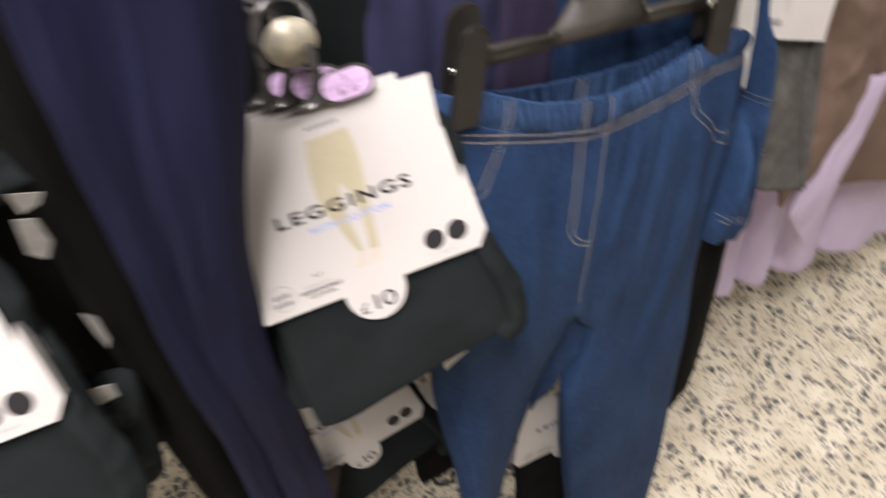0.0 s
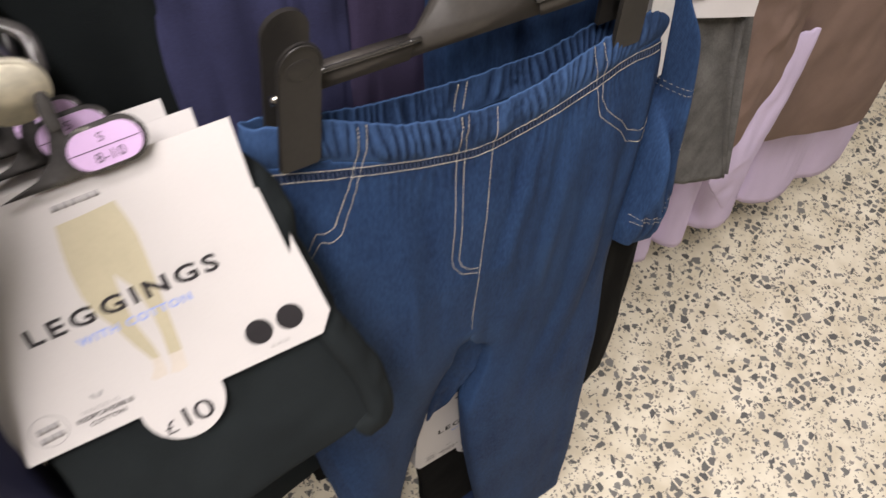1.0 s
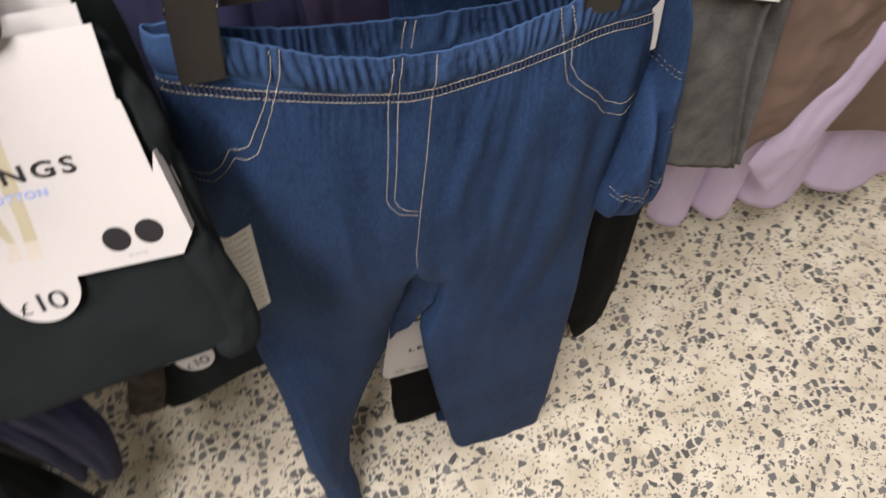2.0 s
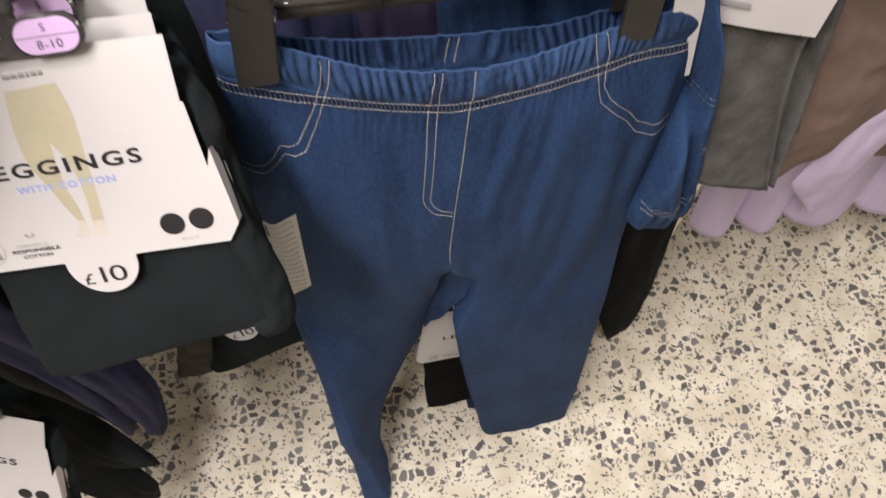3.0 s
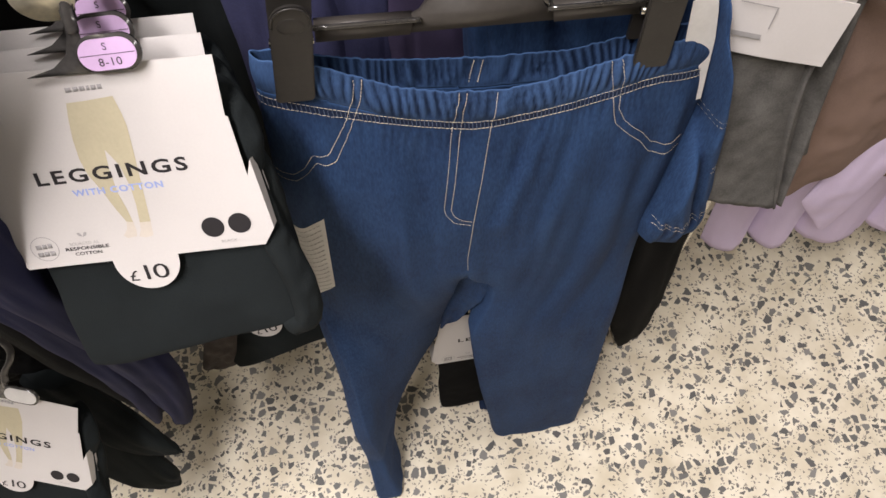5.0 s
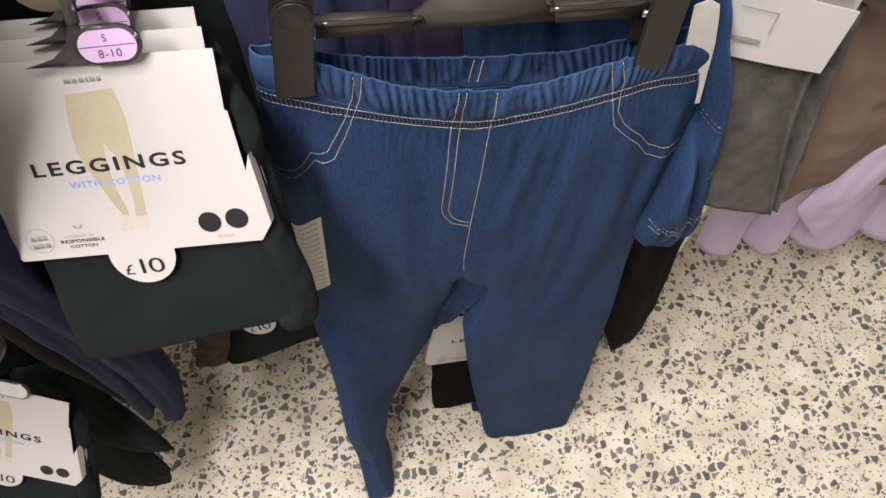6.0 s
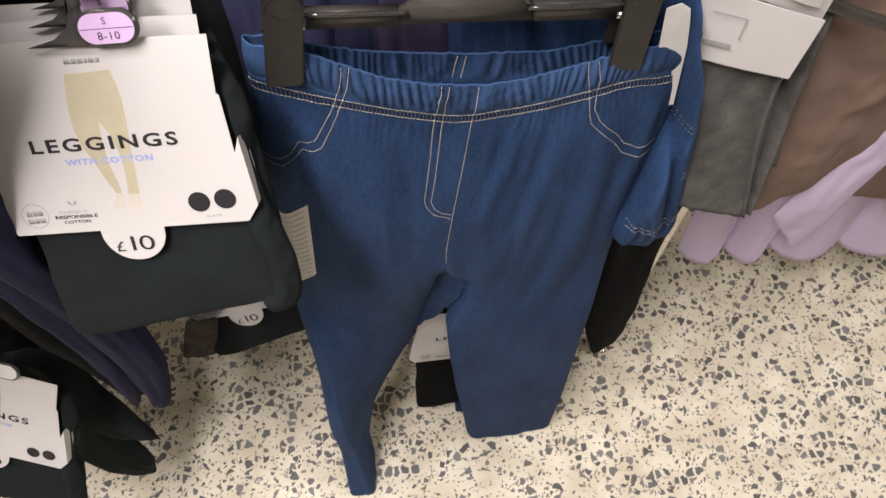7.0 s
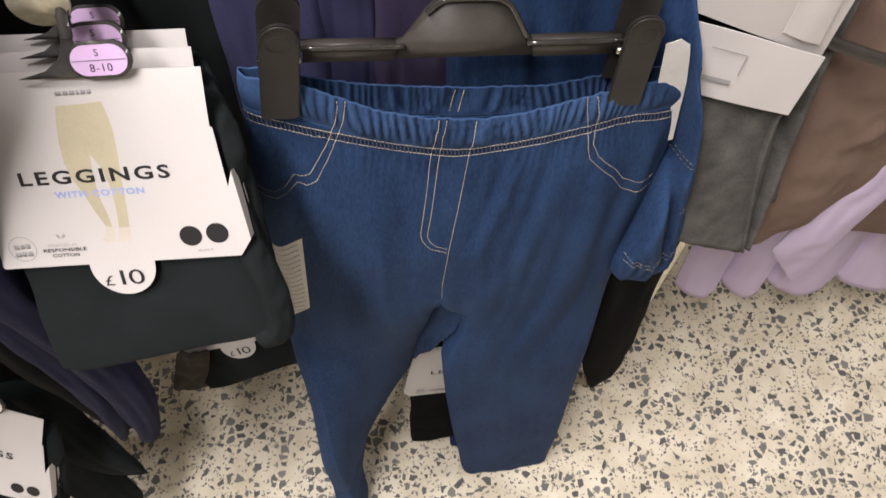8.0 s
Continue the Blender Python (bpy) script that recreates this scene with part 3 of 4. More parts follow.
                    p.y += 0.013 * tuck * min(1.0, (0.80 - z) / 0.04) * min(1.0, (z - 0.42) / 0.06)
                if side > 0 and s > 0 and 0.52 < z < 0.78:
                    # the other thigh is drawn in beside it
                    rim = between(z, (0.52, 0.60, 0.68, 0.73, 0.78), (0.500, 0.510, 0.524, 0.528, 0.505))
                    tuck = max(0.0, min(1.0, (rim - p.x) / 0.006))
                    p.y += 0.012 * tuck * min(1.0, (0.78 - z) / 0.03) * min(1.0, (z - 0.52) / 0.08)
                k = min(1.0, f / (0.11 + 0.20 * min(1.0, 1 - max(0.0, c))))
                k = k * k * (3 - 2 * k)
                q = prev0[j] if r > 1 else (rows[-1] + inner_top)[j].co.copy()
                ring.append((p, q, k))
            if r == 1:
                prev0 = [q for _, q, _ in ring]
            made = []
            for p, q, k in ring:
                w = q.lerp(p, k)
                w.z = p.z if k >= 1 else q.z + (p.z - CROTCH)
                made.append(bm.verts.new(w))
            for j in range(n_all):
                q = [prev[j], prev[(j + 1) % n_all], made[(j + 1) % n_all], made[j]]
                bm.faces.new(q if side < 0 else q[::-1])
            prev = made
    bmesh.ops.remove_doubles(bm, verts=bm.verts, dist=0.0004)
    return bm


from mathutils.bvhtree import BVHTree

jeans = thing("denim_jeggings", (0.505, 0.57, 0.0), "dark blue denim pull-on jeggings hanging from a clip hanger", "jeans")
bm = build_jeans_cloth()
TREE = BVHTree.FromBMesh(bm)
waist = bm.copy()
band = waist.faces.layers.int["band"]
bmesh.ops.delete(waist, geom=[f for f in waist.faces if not f[band]], context="FACES")
band = bm.faces.layers.int["band"]
bmesh.ops.delete(bm, geom=[f for f in bm.faces if f[band]], context="FACES")
for piece in (part("cloth", bm, DENIM, jeans), part("waistband", waist, DENIM_BAND, jeans, "gathered elastic waistband, paler on its ridges")):
    solid = piece.modifiers.new("thickness", "SOLIDIFY")
    solid.thickness, solid.offset = 0.0012, 0.0

# waistband seam, fly and pockets, as x z lines on the front
SEAM = [(0.308, 1.106), (0.326, 1.104), (0.345, 1.100), (0.363, 1.095), (0.398, 1.085), (0.426, 1.077), (0.447, 1.071), (0.472, 1.065), (0.490, 1.061),
        (0.511, 1.061), (0.541, 1.064), (0.58, 1.069), (0.616, 1.076), (0.644, 1.082), (0.662, 1.083), (0.68, 1.080), (0.700, 1.078)]
for line in (SEAM,
             [(x, z - 0.0085) for x, z in SEAM]):
    part("waist_stitching", stitched(bmesh.new(), TREE, line), THREAD, jeans, "tan double row of stitching")
for line in ([(0.478, 1.097), (0.472, 1.061), (0.462, 0.942), (0.464, 0.931), (0.472, 0.918), (0.491, 0.908)],
             [(0.485, 1.096), (0.480, 1.060), (0.469, 0.941), (0.472, 0.930), (0.480, 0.920), (0.491, 0.915)],
             [(0.512, 1.093), (0.507, 1.055), (0.498, 0.970), (0.492, 0.909), (0.488, 0.835), (0.489, 0.805)]):
    part("fly_stitching", stitched(bmesh.new(), TREE, line), THREAD, jeans, "tan stitching round the mock fly")
for line in ([(0.392, 1.124), (0.387, 1.100), (0.380, 1.077), (0.369, 1.055), (0.360, 1.038), (0.351, 1.034), (0.345, 1.036), (0.335, 1.020), (0.324, 1.010), (0.307, 1.009)],
             [(0.398, 1.124), (0.394, 1.099), (0.386, 1.077), (0.377, 1.053), (0.365, 1.028), (0.355, 1.023), (0.347, 1.026), (0.338, 1.014), (0.325, 1.001), (0.307, 1.001)]):
    part("pocket_stitching", stitched(bmesh.new(), TREE, line), THREAD, jeans, "tan double stitching of a curved mock pocket")
for line in ([(0.609, 1.112), (0.614, 1.086), (0.621, 1.047), (0.625, 1.034), (0.643, 1.015), (0.655, 1.002), (0.668, 0.981), (0.687, 0.971), (0.706, 0.969)],
             [(0.618, 1.112), (0.623, 1.094), (0.624, 1.072), (0.625, 1.053), (0.633, 1.037), (0.646, 1.023), (0.655, 1.014), (0.667, 0.996), (0.683, 0.987), (0.706, 0.985)]):
    part("pocket_stitching", stitched(bmesh.new(), TREE, line), THREAD, jeans, "tan double stitching of a curved mock pocket")


def on_cloth(tree, outline, lift, back=0.0):
    """A thin supple sheet lying on the cloth, from x z corners."""
    bm = bmesh.new()
    n = 14
    (a, b, c, d) = [Vector((x, 0, z)) for x, z in outline]
    g = []
    for j in range(n + 1):
        row = []
        for i in range(n + 1):
            p = (a * (1 - i / n) + b * (i / n)) * (1 - j / n) + (d * (1 - i / n) + c * (i / n)) * (j / n)
            q = tree.ray_cast(Vector((p.x, 0.3, p.z)), Vector((0, 1, 0)))
            y = q[0].y - lift if q[0] is not None else 0.56
            row.append(bm.verts.new((p.x, y, p.z)))
        g.append(row)
    for j in range(n):
        for i in range(n):
            bm.faces.new((g[j][i], g[j + 1][i], g[j + 1][i + 1], g[j][i + 1]))
    return bm


bm = on_cloth(TREE, [(0.300, 0.905), (0.341, 0.942), (0.334, 0.800), (0.309, 0.757)], 0.0012)
size_label = part("size_strip", bm, STICKER, jeans, "pale grey printed paper sticker on the thigh")
bm = bmesh.new()
for k in range(15):
    z = 0.922 - k * 0.0095
    stitched(bm, TREE, [(0.306 + 0.0004 * k, z - 0.018), (0.337 - 0.0004 * k, z + 0.010)], 0.006, 0.0045, 0.0006, 0.0022)
part("print", bm, GREY_INK, size_label, "rows of tiny grey print")


# ---- clip hanger ----
def clip_hanger(m, label):
    """Black clip hanger: x along its bar, z up, the bar's middle at the origin."""
    h = thing("clip_hanger", m, label, "hanger", "clip hangers")
    for s in (-1, 1):
        bm = bmesh.new()
        outline = [(s * 0.055, 0.006), (s * 0.131, 0.0070), (s * 0.131, -0.0090), (s * 0.058, -0.0095)]
        sheet(bm, outline if s < 0 else outline[::-1], 0.010, -0.004)
        part("bar", bm, PLASTIC, h)
        bm = bmesh.new()
        tube(bm, [(s * 0.050, -0.0045, 0.0065), (s * 0.09, -0.0045, 0.0066), (s * 0.132, -0.0045, 0.0070)], 0.0022, 8, 8)
        part("rim", bm, GLOSS_PLASTIC, h, "glossy moulded rim")
    bm = bmesh.new()
    outline = [(-0.060, -0.0095), (0.060, -0.0095), (0.056, 0.006), (0.050, 0.010), (0.034, 0.040), (0.026, 0.049), (0.016, 0.053), (-0.016, 0.053), (-0.026, 0.049), (-0.034, 0.040), (-0.050, 0.010), (-0.056, 0.006)]
    sheet(bm, outline, 0.006, -0.002)
    top = [(x, -0.003, z) for x, z in outline[3:10]]
    part("centre_plate", bm, PLASTIC, h)
    bm = bmesh.new()
    tube(bm, top, 0.0026, 40, 8)
    part("rim", bm, GLOSS_PLASTIC, h, "glossy moulded rim")
    bm = bmesh.new()
    tube(bm, [(0, 0, 0.05), (0, 0, 0.10), (0.004, 0, 0.135), (0.020, 0, 0.158), (0.022, 0, 0.186), (0, 0, 0.198), (-0.020, 0, 0.186)], 0.0026, 40, 10)
    part("hook", bm, STEEL, h)
    for s in (-1, 1):
        lean = s * 0.075
        top = (-0.1455 if s < 0 else 0.1400, 0.044)

        def place(x, z):
            return (top[0] + x + lean * (-z), top[1] + z)

        bm = bmesh.new()
        shape = arc(0, -0.016, 0.0155, 0.016, 180, 0, 16) + [(0.0157, -0.09)] + arc(0.0117, -0.101, 0.004, 0.004, 0, -90, 4) + arc(-0.0117, -0.101, 0.004, 0.004, -90, -180, 4) + [(-0.0157, -0.09)]
        sheet(bm, [place(x, z) for x, z in shape], 0.0045, -0.0185)
        bmesh.ops.bevel(bm, geom=[e for e in bm.edges if e.calc_face_angle(0) > 1.2], offset=0.0011, segments=2, affect="EDGES")
        clip = part("clip", bm, CLIP_PLASTIC, h, "wide black plastic pinch clip", smooth=False)
        bm = bmesh.new()
        rim = [(*place(x * 0.93, z * 0.97 - 0.001), 0) for x, z in arc(0, -0.016, 0.0155, 0.016, 190, -10, 16)]
        tube(bm, [(x, -0.0188, z) for x, z, _ in rim], 0.0011, 40, 6)
        bmesh.ops.create_uvsphere(bm, u_segments=20, v_segments=10, radius=1, matrix=Matrix.Translation((*[place(0, -0.019)[0], -0.0183], place(0, -0.019)[1])) @ Matrix.Diagonal((0.0105, 0.0012, 0.0085, 1)))
        part("thumb_pad", bm, CLIP_PLASTIC, clip, "slightly raised oval thumb pad")
        bm = bmesh.new()
        shape = arc(0, -0.010, 0.0165, 0.016, 180, 0, 16) + [(0.0165, -0.095), (-0.0165, -0.095)]
        sheet(bm, [place(x, z + 0.004) for x, z in shape], 0.0045, 0.003)
        part("back_jaw", bm, CLIP_PLASTIC, clip, smooth=False)
        bm = bmesh.new()
        cx, cz = place(0, -0.045)
        tube(bm, [(cx - 0.0168, -0.008, cz), (cx, -0.008, cz), (cx + 0.0168, -0.008, cz)], 0.0035, 8, 10)
        part("spring", bm, STEEL, clip)
    return h


clip_hanger(pose(0.501, 0.586, 1.156, 0, 2.6, 0) @ Matrix.Scale(1.022, 4), "black plastic clip hanger holding blue denim jeggings")

# ---- second pair of jeggings behind ----
behind = thing("denim_jeggings", (0.60, 0.64, 0.62), "dark denim jeggings hanging behind the first pair, lower leg folded up", "jeans")


def lean_out(p):
    """The far side swings out past the first pair; its layers part along a deep fold, and the cuff puckers."""
    start = between(p.z, (0.82, 1.0, 1.15), (0.674, 0.700, 0.672))
    k = max(0.0, min(1.0, (p.x - start) / 0.042))
    k = k * k * (3 - 2 * k)
    low = max(0.0, min(1.0, (1.42 - p.z) / 0.28))
    valley = between(p.z, (0.80, 0.88, 1.08, 1.3), (0.764, 0.748, 0.708, 0.670))
    deep = 0.011 * math.exp(-((p.x - valley) / 0.0065) ** 2) * between(p.z, (0.80, 0.87, 1.10, 1.25), (0.0, 1.0, 1.0, 0.2))
    ridge = 0.008 * math.exp(-((p.x - valley + 0.020) / 0.010) ** 2)
    pucker = 0.0022 * math.sin(p.x * 560 + 3 * math.sin(p.z * 60)) * math.exp(-((p.z - 0.825) / 0.03) ** 2)
    return Vector((p.x, p.y - 0.085 * k * low + deep - ridge + pucker, p.z))


bm = sheath([(0.575, 0.640, 1.36, 0.090, 0.020, 0), (0.590, 0.640, 1.22, 0.096, 0.022, 0), (0.604, 0.642, 1.13, 0.106, 0.024, 0), (0.618, 0.645, 1.04, 0.118, 0.026, 0),
             (0.631, 0.645, 0.94, 0.124, 0.026, 0), (0.642, 0.645, 0.86, 0.130, 0.026, 0), (0.646, 0.643, 0.815, 0.134, 0.022, 0), (0.648, 0.642, 0.784, 0.134, 0.016, 0)], 120, 200, 0.006, 16, 4.0, 3.4, True, lean_out)
TREE2 = BVHTree.FromBMesh(bm)
part("cloth", bm, DENIM, behind)
for line in ([(0.708, 0.838), (0.75, 0.833), (0.795, 0.826)],
             [(0.708, 0.829), (0.75, 0.824), (0.795, 0.817)]):
    part("hem_stitching", stitched(bmesh.new(), TREE2, line), THREAD, behind, "tan stitching along the folded hem")
for line in ([(0.748, 0.934), (0.758, 0.932), (0.770, 0.936)], [(0.748, 0.926), (0.758, 0.924), (0.770, 0.928)],
             [(0.716, 1.008), (0.728, 1.012), (0.742, 1.018)], [(0.716, 0.999), (0.728, 1.003), (0.742, 1.009)]):
    part("pocket_stitching", stitched(bmesh.new(), TREE2, line), THREAD, behind, "tan stitching")
bm = bmesh.new()
sheet(bm, [(0.684, 1.160), (0.694, 1.153), (0.698, 1.140), (0.706, 1.106), (0.719, 1.020), (0.705, 1.017), (0.690, 1.03), (0.672, 1.155)], 0.0006, 0.5750)
part("swing_tag", bm, STICKER, behind, "pale grey card swing tag", smooth=False)

# ---- packs of leggings ----
def pack_frame(bl, u, v):
    """The pose of a pack from its card's lower corner and its two edges."""
    u = Vector(u).normalized()
    v = (Vector(v) - u * u.dot(Vector(v))).normalized()
    n = u.cross(v) * -1
    return Matrix(((u.x, n.x, v.x, bl[0]), (u.y, n.y, v.y, bl[1]), (u.z, n.z, v.z, bl[2]), (0, 0, 0, 1)))


def leggings_pack(m, label, full=True, tab=None, cloth_mat=None, long=0.0, two=False):
    """A card sleeve round folded leggings, on a hook with a size tab. x along the card, y into the pack, z up the card."""
    p = thing("leggings_pack", m, label, "clothing pack", "leggings packs")
    cloth_mat = cloth_mat or BLACK_CLOTH
    bm = bmesh.new()
    outline = [(0.0, 0.0)] + [(0.0705, 0.0)] + arc(0.0978, -0.003, 0.0273, 0.0278, 180, 360, 24) + [(0.1255, 0.0), (0.199, 0.0), (0.2093, 0.0145), (0.2040, 0.0765), (0.1992, 0.0625),
              (0.1965, 0.1125), (0.1945, 0.1135), (0.1972, 0.1600), (0.0, 0.1650), (0.002, 0.115), (-0.004, 0.07), (-0.009, 0.0145)]
    sheet(bm, outline, 0.0006, 0.0)
    card = part("card", bm, CARD, p, "white printed card sleeve", smooth=False)
    for quad in (((0.2040, 0.0006, 0.0765), (0.2093, 0.0006, 0.0145), (0.2100, 0.022, 0.0145), (0.2045, 0.022, 0.0720)),
                 ((-0.004, 0.0006, 0.07), (-0.009, 0.0006, 0.0145), (-0.0095, 0.022, 0.0145), (-0.0045, 0.022, 0.066))):
        bm = bmesh.new()
        bm.faces.new([bm.verts.new(q) for q in quad])
        part("card_fold", bm, CARD, card, smooth=False)
    y = -0.0004
    part("lettering", lettering("LEGGINGS", 0.0365, 0.1560, 0.0735, 0.0118, y, 1.25, 0.026), INK, card, "dark LEGGINGS title")
    part("lettering", lettering("WITH COTTON", 0.0605, 0.1325, 0.0615, 0.0058, y, 1.15, 0.034), BLUE_INK, card, "blue WITH COTTON line")
    part("lettering", lettering("£", 0.0800, 0.0875, -0.0215, 0.0098, y), INK, card, "dark pound sign")
    part("lettering", lettering("10", 0.0938, 0.1138, -0.0215, 0.0145, y, 0.78), INK, card, "dark price 10")
    bm = bmesh.new()
    bm.faces.new([bm.verts.new((x, -0.0002, z)) for x, z in [(0.0822, 0.137), (0.0975, 0.1373), (0.1176, 0.1386), (0.1198, 0.1246), (0.1205, 0.1147), (0.1192, 0.098), (0.1176, 0.0813), (0.1151, 0.0554), (0.1128, 0.0326), (0.104, 0.0329), (0.1061, 0.0486), (0.1067, 0.0653), (0.1044, 0.084), (0.0976, 0.0975), (0.0955, 0.081), (0.0954, 0.061), (0.0982, 0.0437), (0.0989, 0.0338), (0.0938, 0.0347), (0.0885, 0.0483), (0.0834, 0.0652), (0.0778, 0.0787), (0.0759, 0.0921), (0.0768, 0.109), (0.0791, 0.1231)]])
    part("legs_picture", bm, SAND_INK, card, "faint sand-coloured picture of leggings", smooth=False)
    bm = bmesh.new()
    for sole in ([(0.0938, 0.0347), (0.0989, 0.0338), (0.0992, 0.0266), (0.098, 0.0205), (0.0902, 0.0198), (0.0875, 0.0223), (0.092, 0.0279)], [(0.104, 0.0329), (0.1128, 0.0326), (0.1118, 0.0256), (0.1112, 0.0198), (0.1045, 0.0185), (0.0997, 0.0202), (0.1026, 0.026)]):
        bm.faces.new([bm.verts.new((x, -0.0002, z)) for x, z in sole])
    part("feet_picture", bm, PALE_INK, card, smooth=False)
    for cx, cz in ((0.1606, 0.0212), (0.1828, 0.0224)):
        bm = bmesh.new()
        bm.faces.new([bm.verts.new((a, y, b)) for a, b in arc(cx, cz, 0.0092, 0.0092, 0, 354, 40)])
        part("colour_dot", bm, INK, card, "black colour dot", smooth=False)
    part("lettering", lettering("BLACK", 0.1643, 0.1772, 0.0062, 0.0024, y, 1.1), GREY_INK, card)
    part("lettering", lettering("SOURCED AS", 0.0415, 0.0655, 0.0185, 0.0026, y, 1.1), GREY_INK, card)
    part("lettering", lettering("RESPONSIBLE", 0.0367, 0.0729, 0.0137, 0.0032, y, 1.0, 0.02), INK, card)
    part("lettering", lettering("COTTON", 0.0430, 0.0655, 0.0088, 0.0030, y, 1.0, 0.02), INK, card)
    # brand mark and round badge as plain shapes
    part("brand_bar", bars([(0.0850, 0.0895, 0.1448), (0.0908, 0.0945, 0.1448), (0.0958, 0.0995, 0.1448), (0.1008, 0.1030, 0.1448), (0.1042, 0.1078, 0.1448), (0.1090, 0.1122, 0.1448)], y, 0.0036), GREY_INK, card, "dark brand mark")
    bm = ring_flat(bmesh.new(), 0.0202, 0.0180, 0.0115, 0.0006, y)
    part("badge_ring", bm, GREY_INK, card, "thin grey ring of a round badge", smooth=False)
    part("badge_bar", bars([(0.0135, 0.0180, 0.0178), (0.0190, 0.0225, 0.0180), (0.0235, 0.0270, 0.0182), (0.0130, 0.0175, 0.0108), (0.0185, 0.0222, 0.0110), (0.0232, 0.0275, 0.0112)], y, 0.0042), GREY_INK, card)
    bm = bmesh.new()
    for s in (-1, 1):
        bm.faces.new([bm.verts.new((0.0548 + s * a, y, b)) for a, b in ((0.0, 0.0255), (0.0030, 0.0268), (0.0042, 0.0292), (0.0024, 0.0300), (0.0010, 0.0284))])
    part("cotton_leaf", bm, GREY_INK, card, smooth=False)
    if two:
        part("lettering", lettering("2", 0.012, 0.0185, 0.006, 0.013, y, 1.0), INK, card)
    # folded leggings
    bm = bmesh.new()
    low = -0.112 - long
    fold_slab(bm, (0.006, 0.011, 0.110), (0.199, 0.012, 0.120), (0.226, 0.003, -0.084 - long), (0.008, 0.001, low - 0.006), (0.0, 0.027, 0.0), 0.0026, 3.0, 80, 80, 4, 22, 2, 0.055)
    part("folded_garment", bm, cloth_mat, p, "folded black jersey leggings")
    bm = bmesh.new()
    tube(bm, [(0.176, 0.030, 0.128), (0.190, 0.023, 0.122), (0.201, 0.018, 0.096), (0.198, 0.020, 0.066), (0.186, 0.024, 0.048)], 0.0125, 50, 24, 0.8)
    tube(bm, [(0.182, 0.024, 0.040), (0.197, 0.019, 0.018), (0.208, 0.014, -0.014), (0.217, 0.011, -0.050), (0.216, 0.012, -0.084), (0.200, 0.016, -0.094)], 0.0135, 60, 24, 0.8)
    tube(bm, [(0.186, 0.030, 0.095), (0.202, 0.030, 0.050), (0.206, 0.028, 0.000), (0.212, 0.024, -0.050)], 0.0120, 50, 24, 0.8)
    for v in bm.verts:
        v.co += Vector((0.6, -0.8, 0)) * (0.0030 * noise.noise(v.co * 60) + 0.0020 * noise.noise(Vector((v.co.x * 190, v.co.y * 190, v.co.z * 60))))
    part("cloth_fold", bm, cloth_mat, p, "crumpled folds at the side")
    # hook and size tab
    bm = bmesh.new()
    sheet(bm, [(0.064, 0.1600), (0.086, 0.1650), (0.098, 0.1735), (0.1035, 0.186), (0.1045, 0.205), (0.1135, 0.205), (0.1120, 0.190), (0.1125, 0.178), (0.1150, 0.168), (0.1120, 0.1590)], 0.0030, -0.0072)
    bmesh.ops.bevel(bm, geom=[e for e in bm.edges if e.calc_face_angle(0) > 1.0], offset=0.0008, segments=2, affect="EDGES")
    tube(bm, [(0.1088, -0.0058, 0.188), (0.1100, -0.0050, 0.206), (0.1165, -0.002, 0.224), (0.1150, 0.002, 0.240), (0.098, 0.004, 0.250), (0.080, 0.003, 0.243), (0.072, 0.001, 0.224), (0.077, 0.0, 0.210)], 0.0046, 60, 12, 0.7)
    sheet(bm, capsule(0.1287, 0.1717, 0.0232, 0.0136, 12), 0.0030, -0.0085)
    hook = part("hook", bm, SMOKE_PLASTIC, p, "glossy black plastic hanger hook")
    bm = bmesh.new()
    sheet(bm, capsule(0.1282, 0.1715, 0.0206, 0.0112, 12), 0.0012, -0.0093)
    tab_ob = part("size_tab", bm, tab or LILAC_TAB, hook, {None: "lilac size tab", YELLOW_TAB: "yellow size tab"}.get(tab, "pale size tab"), smooth=False)
    if full:
        part("tab_print", lettering("S", 0.1262, 0.1292, 0.1746, 0.0052, -0.0096), INK, p)
        part("tab_print", lettering("8-10", 0.1205, 0.1370, 0.1633, 0.0058, -0.0096, 1.1), INK, p)
        part("tab_print", bars([(0.1085, 0.1480, 0.1713)], -0.0096, 0.0004), INK, p)
    return p


BL, CU, CV = Vector((0.104, 0.476, 1.042)), (0.9939, -0.0753, 0.0803), (-0.0289, 0.5256, 0.8503)
front_pack = leggings_pack(pack_frame(BL, CU, CV), "foremost black leggings in a white card sleeve with lilac tab")
copy_thing(front_pack, pack_frame(BL + Vector((-0.013, 0.041, -0.020)), CU, CV))["label"] = "black leggings in a white card sleeve, hung behind the foremost pack"
copy_thing(front_pack, pack_frame(BL + Vector((-0.024, 0.082, -0.040)), CU, CV))["label"] = "black leggings in a white card sleeve, rearmost of the hung packs"
# a pack on the arm beyond, one on the lower arm, one under, one between the legs of the jeggings
copy_thing(front_pack, pack_frame((-0.252, 0.432, 1.082), (0.995, -0.07, 0.08), (0.0, 0.45, 0.89)))["label"] = "black leggings in a white card sleeve, hung beside navy leggings"
leggings_pack(pack_frame((-0.255, 0.481, 0.518), (0.941, -0.315, -0.123), (0.266, 0.463, 0.846)), "black leggings in a white card sleeve, foremost on the lower arm", False, STICKER, None, 0.0)
leggings_pack(pack_frame((-0.347, 0.608, 0.381), (0.941, -0.315, -0.123), (0.266, 0.463, 0.846)), "black leggings in a white card sleeve with yellow size tab", False, YELLOW_TAB, None, 0.0)
leggings_pack(pack_frame((0.102, 0.622, 0.494), (0.97, 0.0, 0.24), (-0.1, 0.35, 0.92)), "black leggings in a white card sleeve hung low behind", False, None, BLACK_CLOTH, -0.02, True)
